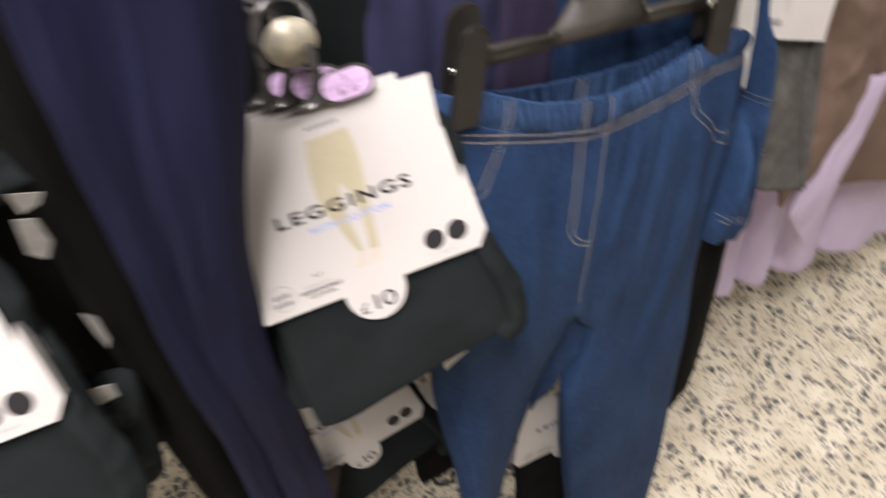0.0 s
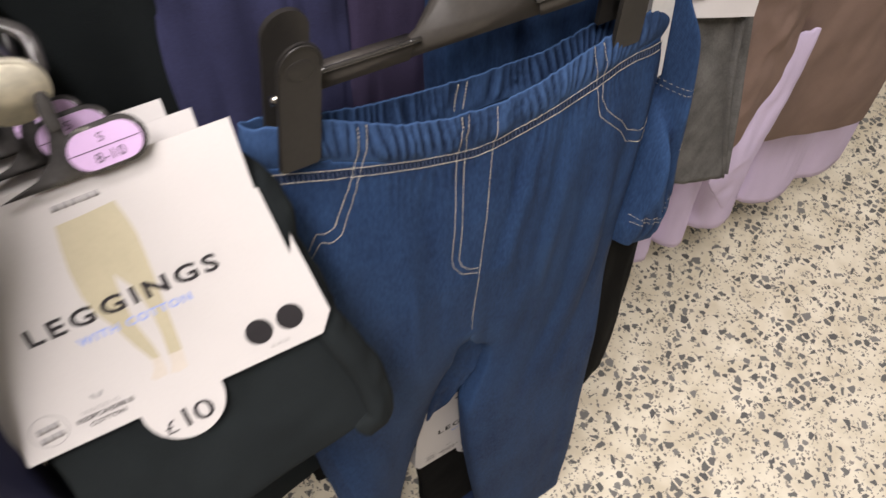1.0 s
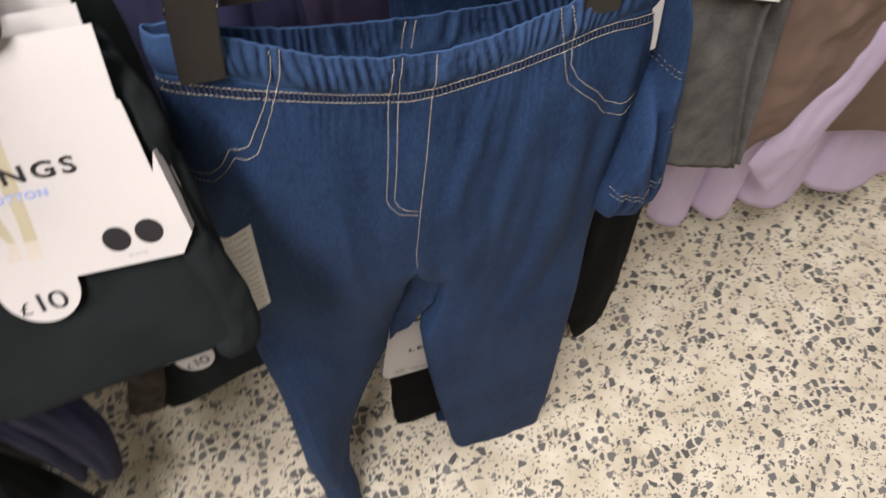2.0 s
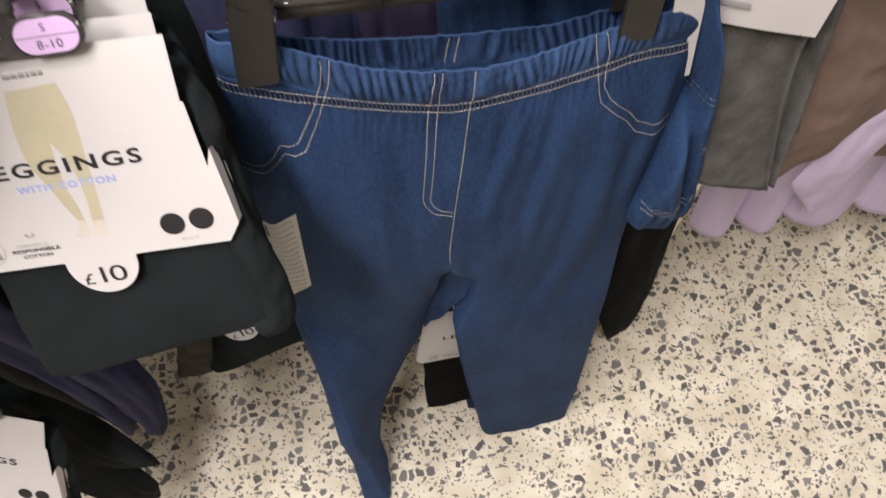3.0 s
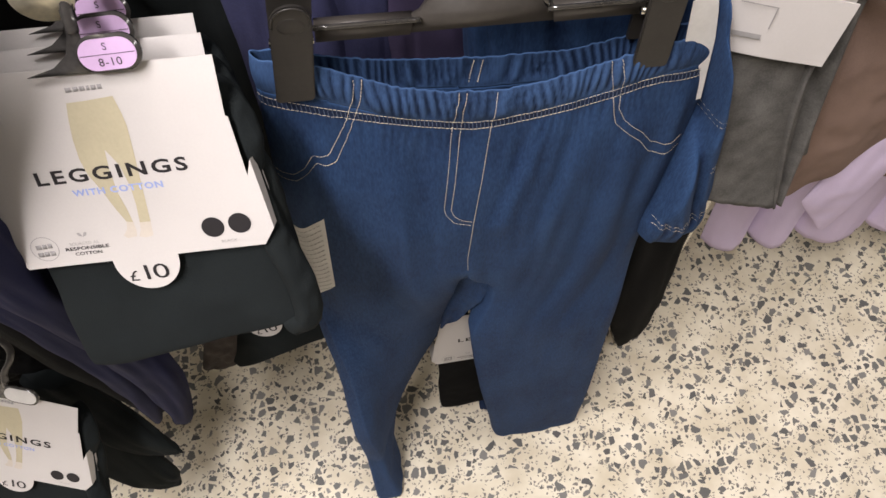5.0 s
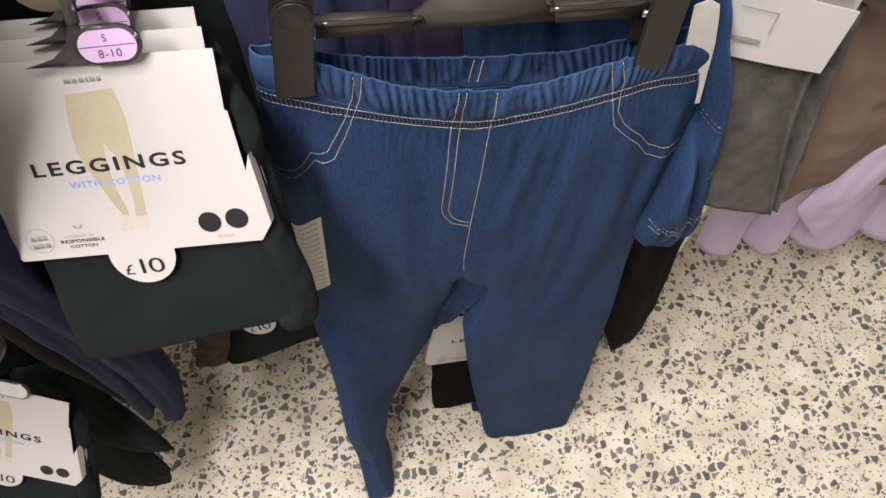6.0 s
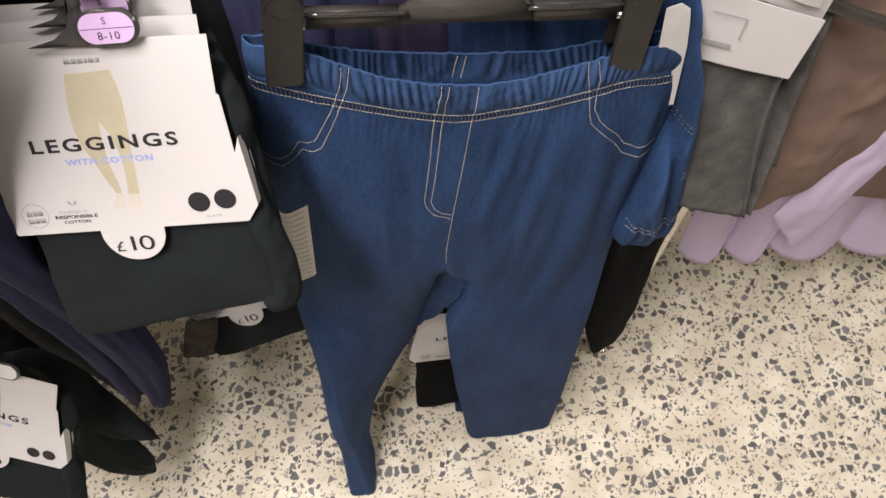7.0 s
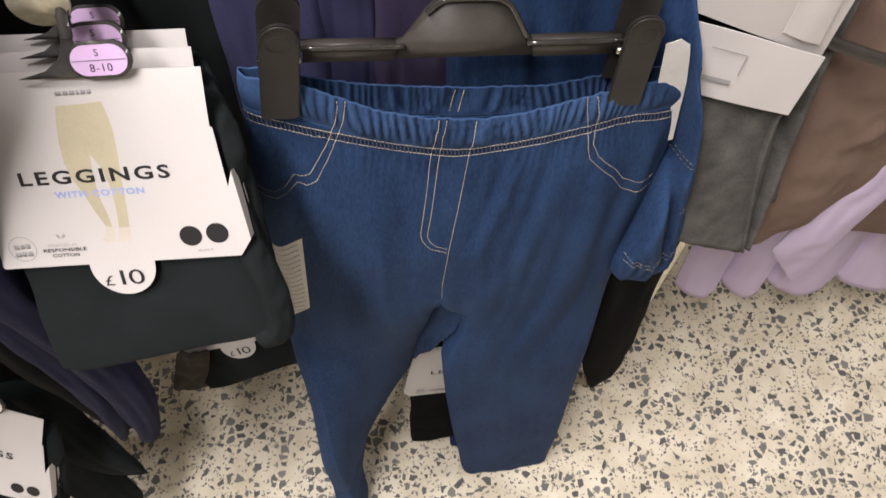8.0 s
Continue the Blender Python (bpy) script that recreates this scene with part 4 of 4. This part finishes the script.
leggings_pack(pack_frame((0.457, 0.588, 0.30), (0.995, 0.02, -0.03), (0.0, 0.12, 0.99)), "black leggings in a white card sleeve seen behind denim legs", False, None, DEEP_SHADE_BLACK, 0.11)

leggings_pack(pack_frame((0.312, 0.715, 0.275), (0.995, 0.0, -0.06), (0.0, 0.16, 0.985)), "black leggings in a white card sleeve, low behind the jeggings", False, None, DEEP_SHADE_BLACK, 0.0)

# ---- dark leggings hanging round the packs ----
navy = thing("navy_leggings", (0.07, 0.49, 0.50), "navy jersey leggings hanging beside the packs, legs apart at the ends", "leggings", "hanging leggings")
bm = sheath([(0.116, 0.478, 1.50, 0.040, 0.022, -6), (0.110, 0.478, 1.36, 0.040, 0.022, -6), (0.097, 0.480, 1.26, 0.037, 0.022, 0), (0.080, 0.483, 1.12, 0.026, 0.022, 6), (0.076, 0.488, 1.0, 0.026, 0.022, 8),
             (0.087, 0.495, 0.85, 0.026, 0.022, 8), (0.095, 0.498, 0.72, 0.027, 0.022, 4), (0.090, 0.498, 0.62, 0.023, 0.018, 0), (0.075, 0.496, 0.53, 0.014, 0.012, 0), (0.068, 0.496, 0.505, 0.005, 0.005, 0)], 110, 80, 0.006, 18, 2.0)
part("leg", bm, NAVY_CLOTH, navy)
bm = sheath([(0.058, 0.488, 1.50, 0.032, 0.020, 0), (0.054, 0.488, 1.36, 0.031, 0.020, 0), (0.045, 0.490, 1.26, 0.028, 0.020, 0), (0.042, 0.492, 1.12, 0.023, 0.018, 6), (0.044, 0.494, 1.0, 0.020, 0.018, 8),
             (0.053, 0.500, 0.85, 0.019, 0.018, 8), (0.056, 0.504, 0.72, 0.019, 0.016, 4), (0.050, 0.504, 0.62, 0.016, 0.014, 0), (0.038, 0.502, 0.53, 0.010, 0.009, 0), (0.033, 0.502, 0.50, 0.004, 0.004, 0)], 110, 70, 0.006, 18, 7.0)
part("leg", bm, NAVY_CLOTH, navy)
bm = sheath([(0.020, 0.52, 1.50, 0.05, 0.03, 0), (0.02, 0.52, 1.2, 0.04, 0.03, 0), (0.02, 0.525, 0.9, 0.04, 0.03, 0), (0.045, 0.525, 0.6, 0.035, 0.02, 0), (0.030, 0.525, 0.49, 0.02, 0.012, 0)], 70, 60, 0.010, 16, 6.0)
panelled("black_garment", bm, DEEP_SHADE_BLACK, "black leggings behind the navy ones, shade put into their colour", "leggings", "hanging leggings")
# backdrop cloth added to keep the gap behind the packs dark
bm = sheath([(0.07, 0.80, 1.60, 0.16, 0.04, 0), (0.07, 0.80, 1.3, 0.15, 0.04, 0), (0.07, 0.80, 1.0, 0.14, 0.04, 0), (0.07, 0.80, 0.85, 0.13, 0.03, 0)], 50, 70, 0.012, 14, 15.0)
panelled("black_garment", bm, DEEP_SHADE_BLACK, "black backdrop cloth keeping the gap behind the packs dark", "leggings", "hanging leggings")
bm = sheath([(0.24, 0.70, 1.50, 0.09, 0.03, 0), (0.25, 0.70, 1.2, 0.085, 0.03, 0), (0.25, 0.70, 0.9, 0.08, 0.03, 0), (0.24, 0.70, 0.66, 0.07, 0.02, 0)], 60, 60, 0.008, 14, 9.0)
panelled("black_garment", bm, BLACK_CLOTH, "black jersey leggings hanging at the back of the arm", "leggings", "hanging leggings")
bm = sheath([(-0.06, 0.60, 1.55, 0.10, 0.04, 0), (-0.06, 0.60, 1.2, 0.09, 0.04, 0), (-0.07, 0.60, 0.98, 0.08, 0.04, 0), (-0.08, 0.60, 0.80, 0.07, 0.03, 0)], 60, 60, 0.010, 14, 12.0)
panelled("black_garment", bm, DEEP_SHADE_BLACK, "black leggings hanging back, shade put into their colour", "leggings", "hanging leggings")
for xs, mat, label, seed in (((0.345, 0.055), NAVY_LIT, "navy leggings hanging behind the denim jeggings", 21.0), ((0.402, 0.036), NAVY_LIT, "navy leggings behind the hanger bar, light put into their colour", 24.0), ((0.474, 0.050), PLUM_CLOTH, "dark plum leggings behind the hanger bar", 27.0)):
    bm = sheath([(xs[0], 0.675, 1.45, xs[1], 0.018, 0), (xs[0], 0.675, 1.25, xs[1], 0.02, 0), (xs[0], 0.675, 1.05, xs[1], 0.02, 0), (xs[0], 0.675, 0.82, xs[1] * 0.9, 0.018, 0)], 50, 60, 0.007, 20, seed)
    panelled("navy_garment" if mat is NAVY_LIT else "plum_garment", bm, mat, label, "leggings", "hanging leggings")

# mostly unseen black leggings, added to block light from the floor below
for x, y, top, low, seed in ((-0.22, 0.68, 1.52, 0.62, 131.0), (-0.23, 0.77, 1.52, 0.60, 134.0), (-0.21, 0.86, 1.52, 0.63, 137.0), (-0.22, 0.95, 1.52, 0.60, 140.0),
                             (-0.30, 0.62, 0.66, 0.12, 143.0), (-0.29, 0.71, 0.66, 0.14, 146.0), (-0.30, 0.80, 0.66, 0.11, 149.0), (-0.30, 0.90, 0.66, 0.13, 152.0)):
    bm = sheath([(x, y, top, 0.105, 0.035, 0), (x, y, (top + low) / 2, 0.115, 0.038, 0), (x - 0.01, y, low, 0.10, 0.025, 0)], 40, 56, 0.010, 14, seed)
    panelled("black_garment", bm, DEEP_SHADE_BLACK, "black leggings added along the rack arm to shade the floor", "leggings", "hanging leggings")

# loose black leggings ends below the lower pack
bm = sheath([(-0.100, 0.575, 0.56, 0.040, 0.022, 0), (-0.080, 0.555, 0.47, 0.040, 0.022, 0), (-0.048, 0.525, 0.40, 0.036, 0.020, 0), (-0.015, 0.507, 0.345, 0.024, 0.014, 0), (0.012, 0.500, 0.315, 0.008, 0.006, 0)], 50, 44, 0.008, 18, 31.0)
panelled("black_garment", bm, BLACK_CLOTH, "black leggings with a pointed end hanging loose", "leggings", "hanging leggings")
bm = sheath([(-0.110, 0.560, 0.50, 0.045, 0.024, 0), (-0.092, 0.520, 0.36, 0.042, 0.024, 0), (-0.06, 0.49, 0.25, 0.04, 0.02, 0), (-0.04, 0.49, 0.16, 0.010, 0.008, 0)], 50, 44, 0.008, 18, 35.0)
panelled("black_garment", bm, BLACK_CLOTH, "black leggings with a second loose pointed end", "leggings", "hanging leggings")

# ---- black, grey, brown and lilac trousers ----
bm = sheath([(0.745, 0.625, 1.20, 0.055, 0.02, 0), (0.752, 0.624, 1.0, 0.066, 0.022, 0), (0.764, 0.618, 0.82, 0.064, 0.022, 0), (0.775, 0.610, 0.62, 0.052, 0.022, 0), (0.795, 0.607, 0.42, 0.048, 0.02, 0), (0.806, 0.606, 0.33, 0.036, 0.016, 0), (0.812, 0.606, 0.26, 0.022, 0.012, 0), (0.813, 0.606, 0.20, 0.004, 0.004, 0)], 70, 56, 0.006, 14, 41.0)
panelled("black_trousers", bm, DEEP_SHADE_BLACK, "black trousers hanging between denim and grey", "trousers", "hanging trousers")

grey = thing("grey_trousers", (0.80, 0.60, 0.83), "grey melange trousers folded over, in a white card band", "trousers", "hanging trousers")


def ribbon(path, top, bottom, ex, ey, drop, rows=70, cols=150, fold=0.003, seed=0.0, cut=0.0):
    """Cloth folded along a zigzag seen from above, hanging from top to bottom. cut: how much its lower edge climbs away from the end."""
    bm = bmesh.new()
    line = glide([(a, b, 0) for a, b in path], cols)
    top, bottom, ex, ey = (Vector(v) for v in (top, bottom, ex, ey))
    g = []
    for r in range(rows + 1):
        t = r / rows
        row = []
        for k, (a, b, _) in enumerate(line):
            pinch = 1 - drop * t * t
            low = bottom + Vector((0, 0, -cut * a + 0.35 * b))
            p = top.lerp(low, t) + ex * a + ey * b * pinch
            w = noise.noise(Vector((a * 30 + seed, b * 60, t * 5))) + 0.5 * noise.noise(Vector((a * 70, b * 90 + seed, t * 12)))
            row.append(bm.verts.new(p + ey * fold * w + ex * fold * 0.6 * noise.noise(Vector((seed, k * 0.05, t * 6)))))
        g.append(row)
    for r in range(rows):
        for k in range(cols - 1):
            bm.faces.new((g[r][k], g[r + 1][k], g[r + 1][k + 1], g[r][k + 1]))
    return bm


bm = ribbon([(-0.100, 0.004), (-0.07, 0.0), (-0.03, 0.001), (-0.006, 0.002), (0.0, 0.008), (-0.008, 0.014), (-0.03, 0.015), (-0.055, 0.019), (-0.058, 0.026), (-0.03, 0.031), (0.0, 0.033), (0.010, 0.039), (0.004, 0.046), (-0.02, 0.049), (-0.06, 0.052), (-0.10, 0.054)],
            (0.786, 0.646, 1.36), (0.861, 0.546, 0.815), (1, -0.04, 0), (0.28, 1.0, 0), 0.25, 80, 170, 0.0028, 51.0, 0.42)
leg = part("folded_leg", bm, GREY_CLOTH, grey, "legs folded into soft layers")
solid = leg.modifiers.new("thickness", "SOLIDIFY")
solid.thickness, solid.offset = 0.0026, 0.0
bm = ribbon([(-0.105, 0.07), (-0.06, 0.068), (0.0, 0.066), (0.014, 0.072), (0.0, 0.080), (-0.06, 0.084), (-0.10, 0.086)], (0.800, 0.646, 1.36), (0.880, 0.545, 0.83), (1, -0.04, 0), (0.28, 1.0, 0), 0.25, 70, 110, 0.003, 57.0, 0.42)
leg = part("back_leg", bm, GREY_CLOTH, grey)
solid = leg.modifiers.new("thickness", "SOLIDIFY")
solid.thickness, solid.offset = 0.0026, 0.0

front_edge = glide([(0.846, 0.606, 1.14), (0.825, 0.580, 1.055), (0.832, 0.564, 0.958), (0.864, 0.547, 0.814)], 60)
outer_edge = glide([(0.893, 0.650, 1.16), (0.882, 0.625, 1.070), (0.874, 0.598, 0.993), (0.875, 0.572, 0.903), (0.875, 0.551, 0.812)], 60)
PROFILE = ((0.0, 0.12, 0.30, 0.42, 0.50, 0.62, 0.78, 0.90, 1.0, 1.1), (0.0, 0.018, 0.030, 0.016, 0.012, 0.022, 0.012, -0.001, 0.0, 0.030))
bm = bmesh.new()
rows = []
for k, (a, b) in enumerate(zip(front_edge, outer_edge)):
    a, b = Vector(a), Vector(b)
    wide = min(1.0, (a - b).length / 0.03)
    row = []
    for i in range(45):
        f = i / 40
        wob = 0.0022 * noise.noise(Vector((f * 6, k * 0.07, 3.3)))
        row.append(bm.verts.new(a.lerp(b, min(f, 1.03)) + Vector((-0.35, 1.0, -0.3)) * (between(f, *PROFILE) * (0.35 + 0.9 * wide) + wob)))
    rows.append(row)
for r0, r1 in zip(rows, rows[1:]):
    for i in range(44):
        bm.faces.new((r0[i], r1[i], r1[i + 1], r0[i + 1]))
leg = part("side_fold", bm, GREY_CLOTH, grey, "soft rolled folds along the side")
solid = leg.modifiers.new("thickness", "SOLIDIFY")
solid.thickness, solid.offset = 0.0022, 0.0


def card_quad(bm, corners, back):
    """A card bent a little, thick towards back."""
    a, b, c, d = (Vector(p) for p in corners)
    back = Vector(back)
    n = 10
    g = [[], []]
    for side in (0, 1):
        for j in range(n + 1):
            row = []
            for i in range(n + 1):
                s, t = i / n, j / n
                p = (a * (1 - s) + b * s) * (1 - t) + (d * (1 - s) + c * s) * t
                row.append(bm.verts.new(p + back * side + back.normalized() * 0.0010 * math.sin(s * 5 + t * 2)))
            g[side].append(row)
    for side in (0, 1):
        for j in range(n):
            for i in range(n):
                q = (g[side][j][i], g[side][j + 1][i], g[side][j + 1][i + 1], g[side][j][i + 1])
                bm.faces.new(q if side == 0 else q[::-1])
    rim = [(0, i) for i in range(n)] + [(j, n) for j in range(n)] + [(n, i) for i in range(n, 0, -1)] + [(j, 0) for j in range(n, 0, -1)]
    for (j0, i0), (j1, i1) in zip(rim, rim[1:] + rim[:1]):
        bm.faces.new((g[0][j0][i0], g[0][j1][i1], g[1][j1][i1], g[1][j0][i0]))
    return bm


def quad_at(corners, s, t, lift):
    a, b, c, d = (Vector(p) for p in corners)
    p = (a * (1 - s) + b * s) * (1 - t) + (d * (1 - s) + c * s) * t
    n = (b - a).cross(d - a).normalized()
    if n.y > 0:
        n = -n
    return p + n * lift


LOW_CARD = [(0.695, 0.598, 1.160), (0.8405, 0.588, 1.112), (0.8265, 0.571, 1.050), (0.690, 0.588, 1.089)]
bm = card_quad(bmesh.new(), LOW_CARD, (0.0, 0.0012, 0.0002))
low_card = part("card_band", bm, CARD, grey, "white card band with a small printed box", smooth=False)
bm = bmesh.new()
for (s0, t0, s1, t1) in ((0.10, 0.66, 0.45, 0.73), (0.22, 0.24, 0.48, 0.255), (0.47, 0.24, 0.48, 0.56)):
    bm.faces.new([bm.verts.new(quad_at(LOW_CARD, s, t, 0.0032)) for s, t in ((s0, t0), (s1, t0), (s1, t1), (s0, t1))])
part("print", bm, GREY_INK, low_card, "dark printed bar", smooth=False)
bm = card_quad(bmesh.new(), [(0.69, 0.612, 1.30), (0.845, 0.606, 1.30), (0.842, 0.5935, 1.106), (0.695, 0.600, 1.168)], (0.0, 0.0012, 0.0))
part("upper_card", bm, CARD, grey, "white card standing behind the band", smooth=False)
bm = card_quad(bmesh.new(), [(0.795, 0.6015, 1.22), (0.828, 0.5985, 1.21), (0.830, 0.5905, 1.125), (0.79, 0.5935, 1.14)], (0.0, 0.0008, 0.0))
part("white_label", bm, CARD, grey, "white rounded label on the card", smooth=False)

brown = thing("brown_trousers", (1.0, 0.66, 0.62), "brown jersey trousers folded over a hanger", "trousers", "hanging trousers")
bm = bmesh.new()
fold_slab(bm, (0.872, 0.655, 1.22), (1.10, 0.690, 1.22), (1.160, 0.668, 0.750), (0.966, 0.612, 0.635), (0.004, 0.055, 0.0), 0.011, 61.0, 80, 90, 2.5, 13, 1, 0.06)
part("front_leg", bm, BROWN_CLOTH, brown)
bm = bmesh.new()
fold_slab(bm, (1.02, 0.705, 1.30), (1.50, 0.705, 1.30), (1.56, 0.692, 0.43), (1.115, 0.692, 0.590), (0.0, 0.026, 0), 0.008, 65.0, 60, 70, 4, 9)
part("back_leg", bm, BROWN_CLOTH, brown)
bm = bmesh.new()
tube(bm, [(0.845, 0.620, 1.107), (0.90, 0.620, 1.082), (0.97, 0.622, 1.052), (1.05, 0.628, 1.020)], 0.007, 16, 10)
solo("trouser_hanger", bm, PLASTIC, "black plastic hanger bar among brown trousers", "hanger")

lilac = thing("lilac_trousers", (1.15, 0.75, 0.3), "lilac jersey trousers hanging behind brown ones", "trousers", "hanging trousers")
bm = bmesh.new()
fold_slab(bm, (1.098, 0.668, 0.842), (1.190, 0.674, 0.820), (1.125, 0.650, 0.455), (1.030, 0.650, 0.590), (0.01, 0.026, 0.0), 0.005, 71.0, 70, 70, 3.6, 12)
part("front_leg", bm, LILAC_CLOTH, lilac)
pleats = [(0.0, 0.004), (0.02, -0.012), (0.055, -0.016), (0.085, 0.000), (0.092, 0.014), (0.10, 0.000), (0.125, -0.018), (0.155, -0.016), (0.178, 0.002), (0.186, 0.014), (0.20, 0.000), (0.24, -0.016), (0.29, -0.014),
          (0.33, 0.002), (0.345, 0.012), (0.36, 0.0), (0.42, -0.014), (0.48, -0.010), (0.53, 0.002), (0.60, -0.008), (0.70, 0.004)]
bm = ribbon(pleats, (0.93, 0.775, 1.15), (0.990, 0.750, 0.312), (1.08, 0.03, 0), (0.0, 1.0, 0), -0.4, 60, 220, 0.004, 75.0, 0.22)
leg = part("back_leg", bm, LILAC_CLOTH, lilac, "lower leg hanging in soft pleats")
solid = leg.modifiers.new("thickness", "SOLIDIFY")
solid.thickness, solid.offset = 0.003, 0.0

# ---- turned hem on the floor ----
bm = bmesh.new()
tube(bm, [(0.545, 0.588, 0.018), (0.60, 0.586, 0.019), (0.66, 0.574, 0.019), (0.728, 0.566, 0.017)], 0.017, 30, 16, 0.9)
for v in bm.verts:
    v.co.y += 0.006 * noise.noise(v.co * 40)
part("turned_hem", bm, DENIM_DARK, jeans, "dark inside of the turned hem")

bm = bmesh.new()
box(bm, (0.6350, 0.581, 1.116), (0.6385, 0.585, 1.130), 0.0006)
part("size_cube", bm, YELLOW_TAB, jeans, "tiny yellow size marker beside a clip")

# overlock between the two rows of the waist seam: dark thread with paler rungs, and the inner leg's tucked fold
bm = bmesh.new()
edge_rows = [[], []]
for (x0, z0), (x1, z1) in zip(SEAM, SEAM[1:]):
    n = max(1, int((x1 - x0) / 0.0015))
    for k in range(n):
        for side, drop in ((0, 0.0012), (1, 0.0073)):
            x, z = x0 + (x1 - x0) * k / n, z0 + (z1 - z0) * k / n - drop
            q = TREE.ray_cast(Vector((x, 0.3, z)), Vector((0, 1, 0)))
            edge_rows[side].append(q[0] + Vector((0, -0.0010, 0.0003)) if q[0] is not None and q[0].y < 0.62 else None)
for a, b, c, d in zip(edge_rows[0], edge_rows[0][1:], edge_rows[1][1:], edge_rows[1]):
    if all(p is not None for p in (a, b, c, d)) and (a - b).length < 0.006 and (c - d).length < 0.006:
        bm.faces.new([bm.verts.new(p) for p in (a, d, c, b)])
part("overlock_stitching", bm, DENIM_DARK, jeans, "dark blue overlock thread")
bm = bmesh.new()
for (x0, z0), (x1, z1) in zip(SEAM, SEAM[1:]):
    n = max(1, int((x1 - x0) / 0.0034))
    for k in range(n):
        x, z = x0 + (x1 - x0) * k / n, z0 + (z1 - z0) * k / n
        stitched(bm, TREE, [(x, z - 0.0008), (x + 0.0004, z - 0.0078)], 0.02, 0.0062, 0.00035, 0.0016)
part("overlock_rung", bm, RUNG, jeans, "paler blue cross stitches")
for dx in (0.0, 0.0078):
    bm = bmesh.new()
    for k in range(9):
        x, z = 0.497 + dx - 0.0005 * k, 1.096 - 0.0030 * k
        q = TREE.ray_cast(Vector((x, 0.578, z)), Vector((0, 1, 0)))
        if q[0] is not None:
            tube(bm, [q[0] + Vector((0, -0.0010, 0)), q[0] + Vector((0, -0.0011, -0.0011)), q[0] + Vector((0, -0.0010, -0.0022))], 0.00038, 4, 6)
    part("back_stitching", bm, THREAD, jeans, "tan stitching inside the back waistband")
bm = bmesh.new()
fold_slab(bm, (0.482, 0.560, 0.772), (0.531, 0.538, 0.715), (0.496, 0.550, 0.600), (0.462, 0.572, 0.50), (-0.004, 0.012, 0.0), 0.0035, 111.0, 40, 50, 3.0, 30)
part("inner_fold", bm, DENIM, jeans, "inner thigh folded behind the front crease")

# jeggings scaled about a camera position, so their outline holds in that view
CAMERA_EYE = Vector((0.405, 0.16, 1.612))
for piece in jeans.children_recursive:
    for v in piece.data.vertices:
        v.co = CAMERA_EYE + (v.co - CAMERA_EYE) * between(v.co.z, (0.1, 0.7), (1.0, 1.022))

# black cloth slumped over the lower pack
bm = bmesh.new()
fold_slab(bm, (-0.260, 0.600, 0.655), (-0.060, 0.590, 0.625), (-0.030, 0.575, 0.520), (-0.250, 0.575, 0.530), (0.0, 0.03, 0.01), 0.006, 91.0, 60, 50, 5, 30)
panelled("black_garment", bm, DEEP_SHADE_BLACK, "black leggings slumped over the lower pack", "leggings", "hanging leggings")

# stand-in for a low pack's hook and yellow tab, laid on the floor
loose = thing("hanger_hook", (0.39, 0.81, 0.0), "hook and yellow size tab of a low pack, laid on the floor", "hanger")
bm = bmesh.new()
tube(bm, [(0.395 + 0.022 * math.cos(a), 0.775 + 0.022 * math.sin(a), 0.005) for a in [radians(60 + 30 * k) for k in range(11)]], 0.0035, 40, 10)
part("ring", bm, SMOKE_PLASTIC, loose, "smoky plastic ring")
bm = bmesh.new()
box(bm, (0.375, 0.818, 0.001), (0.405, 0.846, 0.006), 0.002)
part("size_tab", bm, YELLOW_TAB, loose, "yellow size tab")

# dark leggings, hang tags and a crumpled bundle beyond the navy leggings
bm = bmesh.new()
fold_slab(bm, (-0.12, 0.505, 1.310), (0.022, 0.500, 1.275), (0.018, 0.492, 1.215), (-0.12, 0.495, 1.225), (0.0, 0.05, 0.0), 0.006, 101.0, 50, 40, 4, 40)
panelled("grey_black_garment", bm, BLACK_CLOTH, "grey-black leggings folded on the next arm", "leggings", "hanging leggings")
bm = bmesh.new()
fold_slab(bm, (-0.105, 0.462, 1.060), (-0.005, 0.466, 1.035), (-0.020, 0.452, 0.900), (-0.120, 0.446, 0.900), (0.0, 0.05, 0.0), 0.010, 105.0, 60, 60, 4, 38)
panelled("grey_black_garment", bm, BLACK_CLOTH, "crumpled grey-black leggings under a white pack", "leggings", "hanging leggings")
for outline, yy in (([(-0.022, 1.246), (-0.003, 1.240), (-0.008, 1.232), (-0.020, 1.228)], 0.479), ([(-0.026, 1.226), (-0.014, 1.222), (-0.012, 1.200), (-0.020, 1.186), (-0.029, 1.196)], 0.479),
                    ([(-0.019, 1.127), (-0.011, 1.118), (-0.010, 1.090), (-0.014, 1.081), (-0.017, 1.100)], 0.480), ([(-0.040, 1.070), (-0.020, 1.066), (-0.020, 1.050), (-0.042, 1.046)], 0.458)):
    bm = sheet(bmesh.new(), outline, 0.0008, yy)
    solo("hang_tag", bm, SHADED_PAPER, "small curled paper tag, shade put into its grey", "tag", "paper tags", smooth=False)

# a crumpled leg end low behind the packs
bm = bmesh.new()
fold_slab(bm, (0.112, 0.600, 0.535), (0.160, 0.600, 0.530), (0.125, 0.600, 0.382), (0.071, 0.600, 0.391), (0.0, 0.02, 0.0), 0.006, 121.0, 40, 40, 2.5, 34)
panelled("grey_brown_garment", bm, TAUPE_CLOTH, "dull grey-brown leggings end hanging low behind packs", "leggings", "hanging leggings")
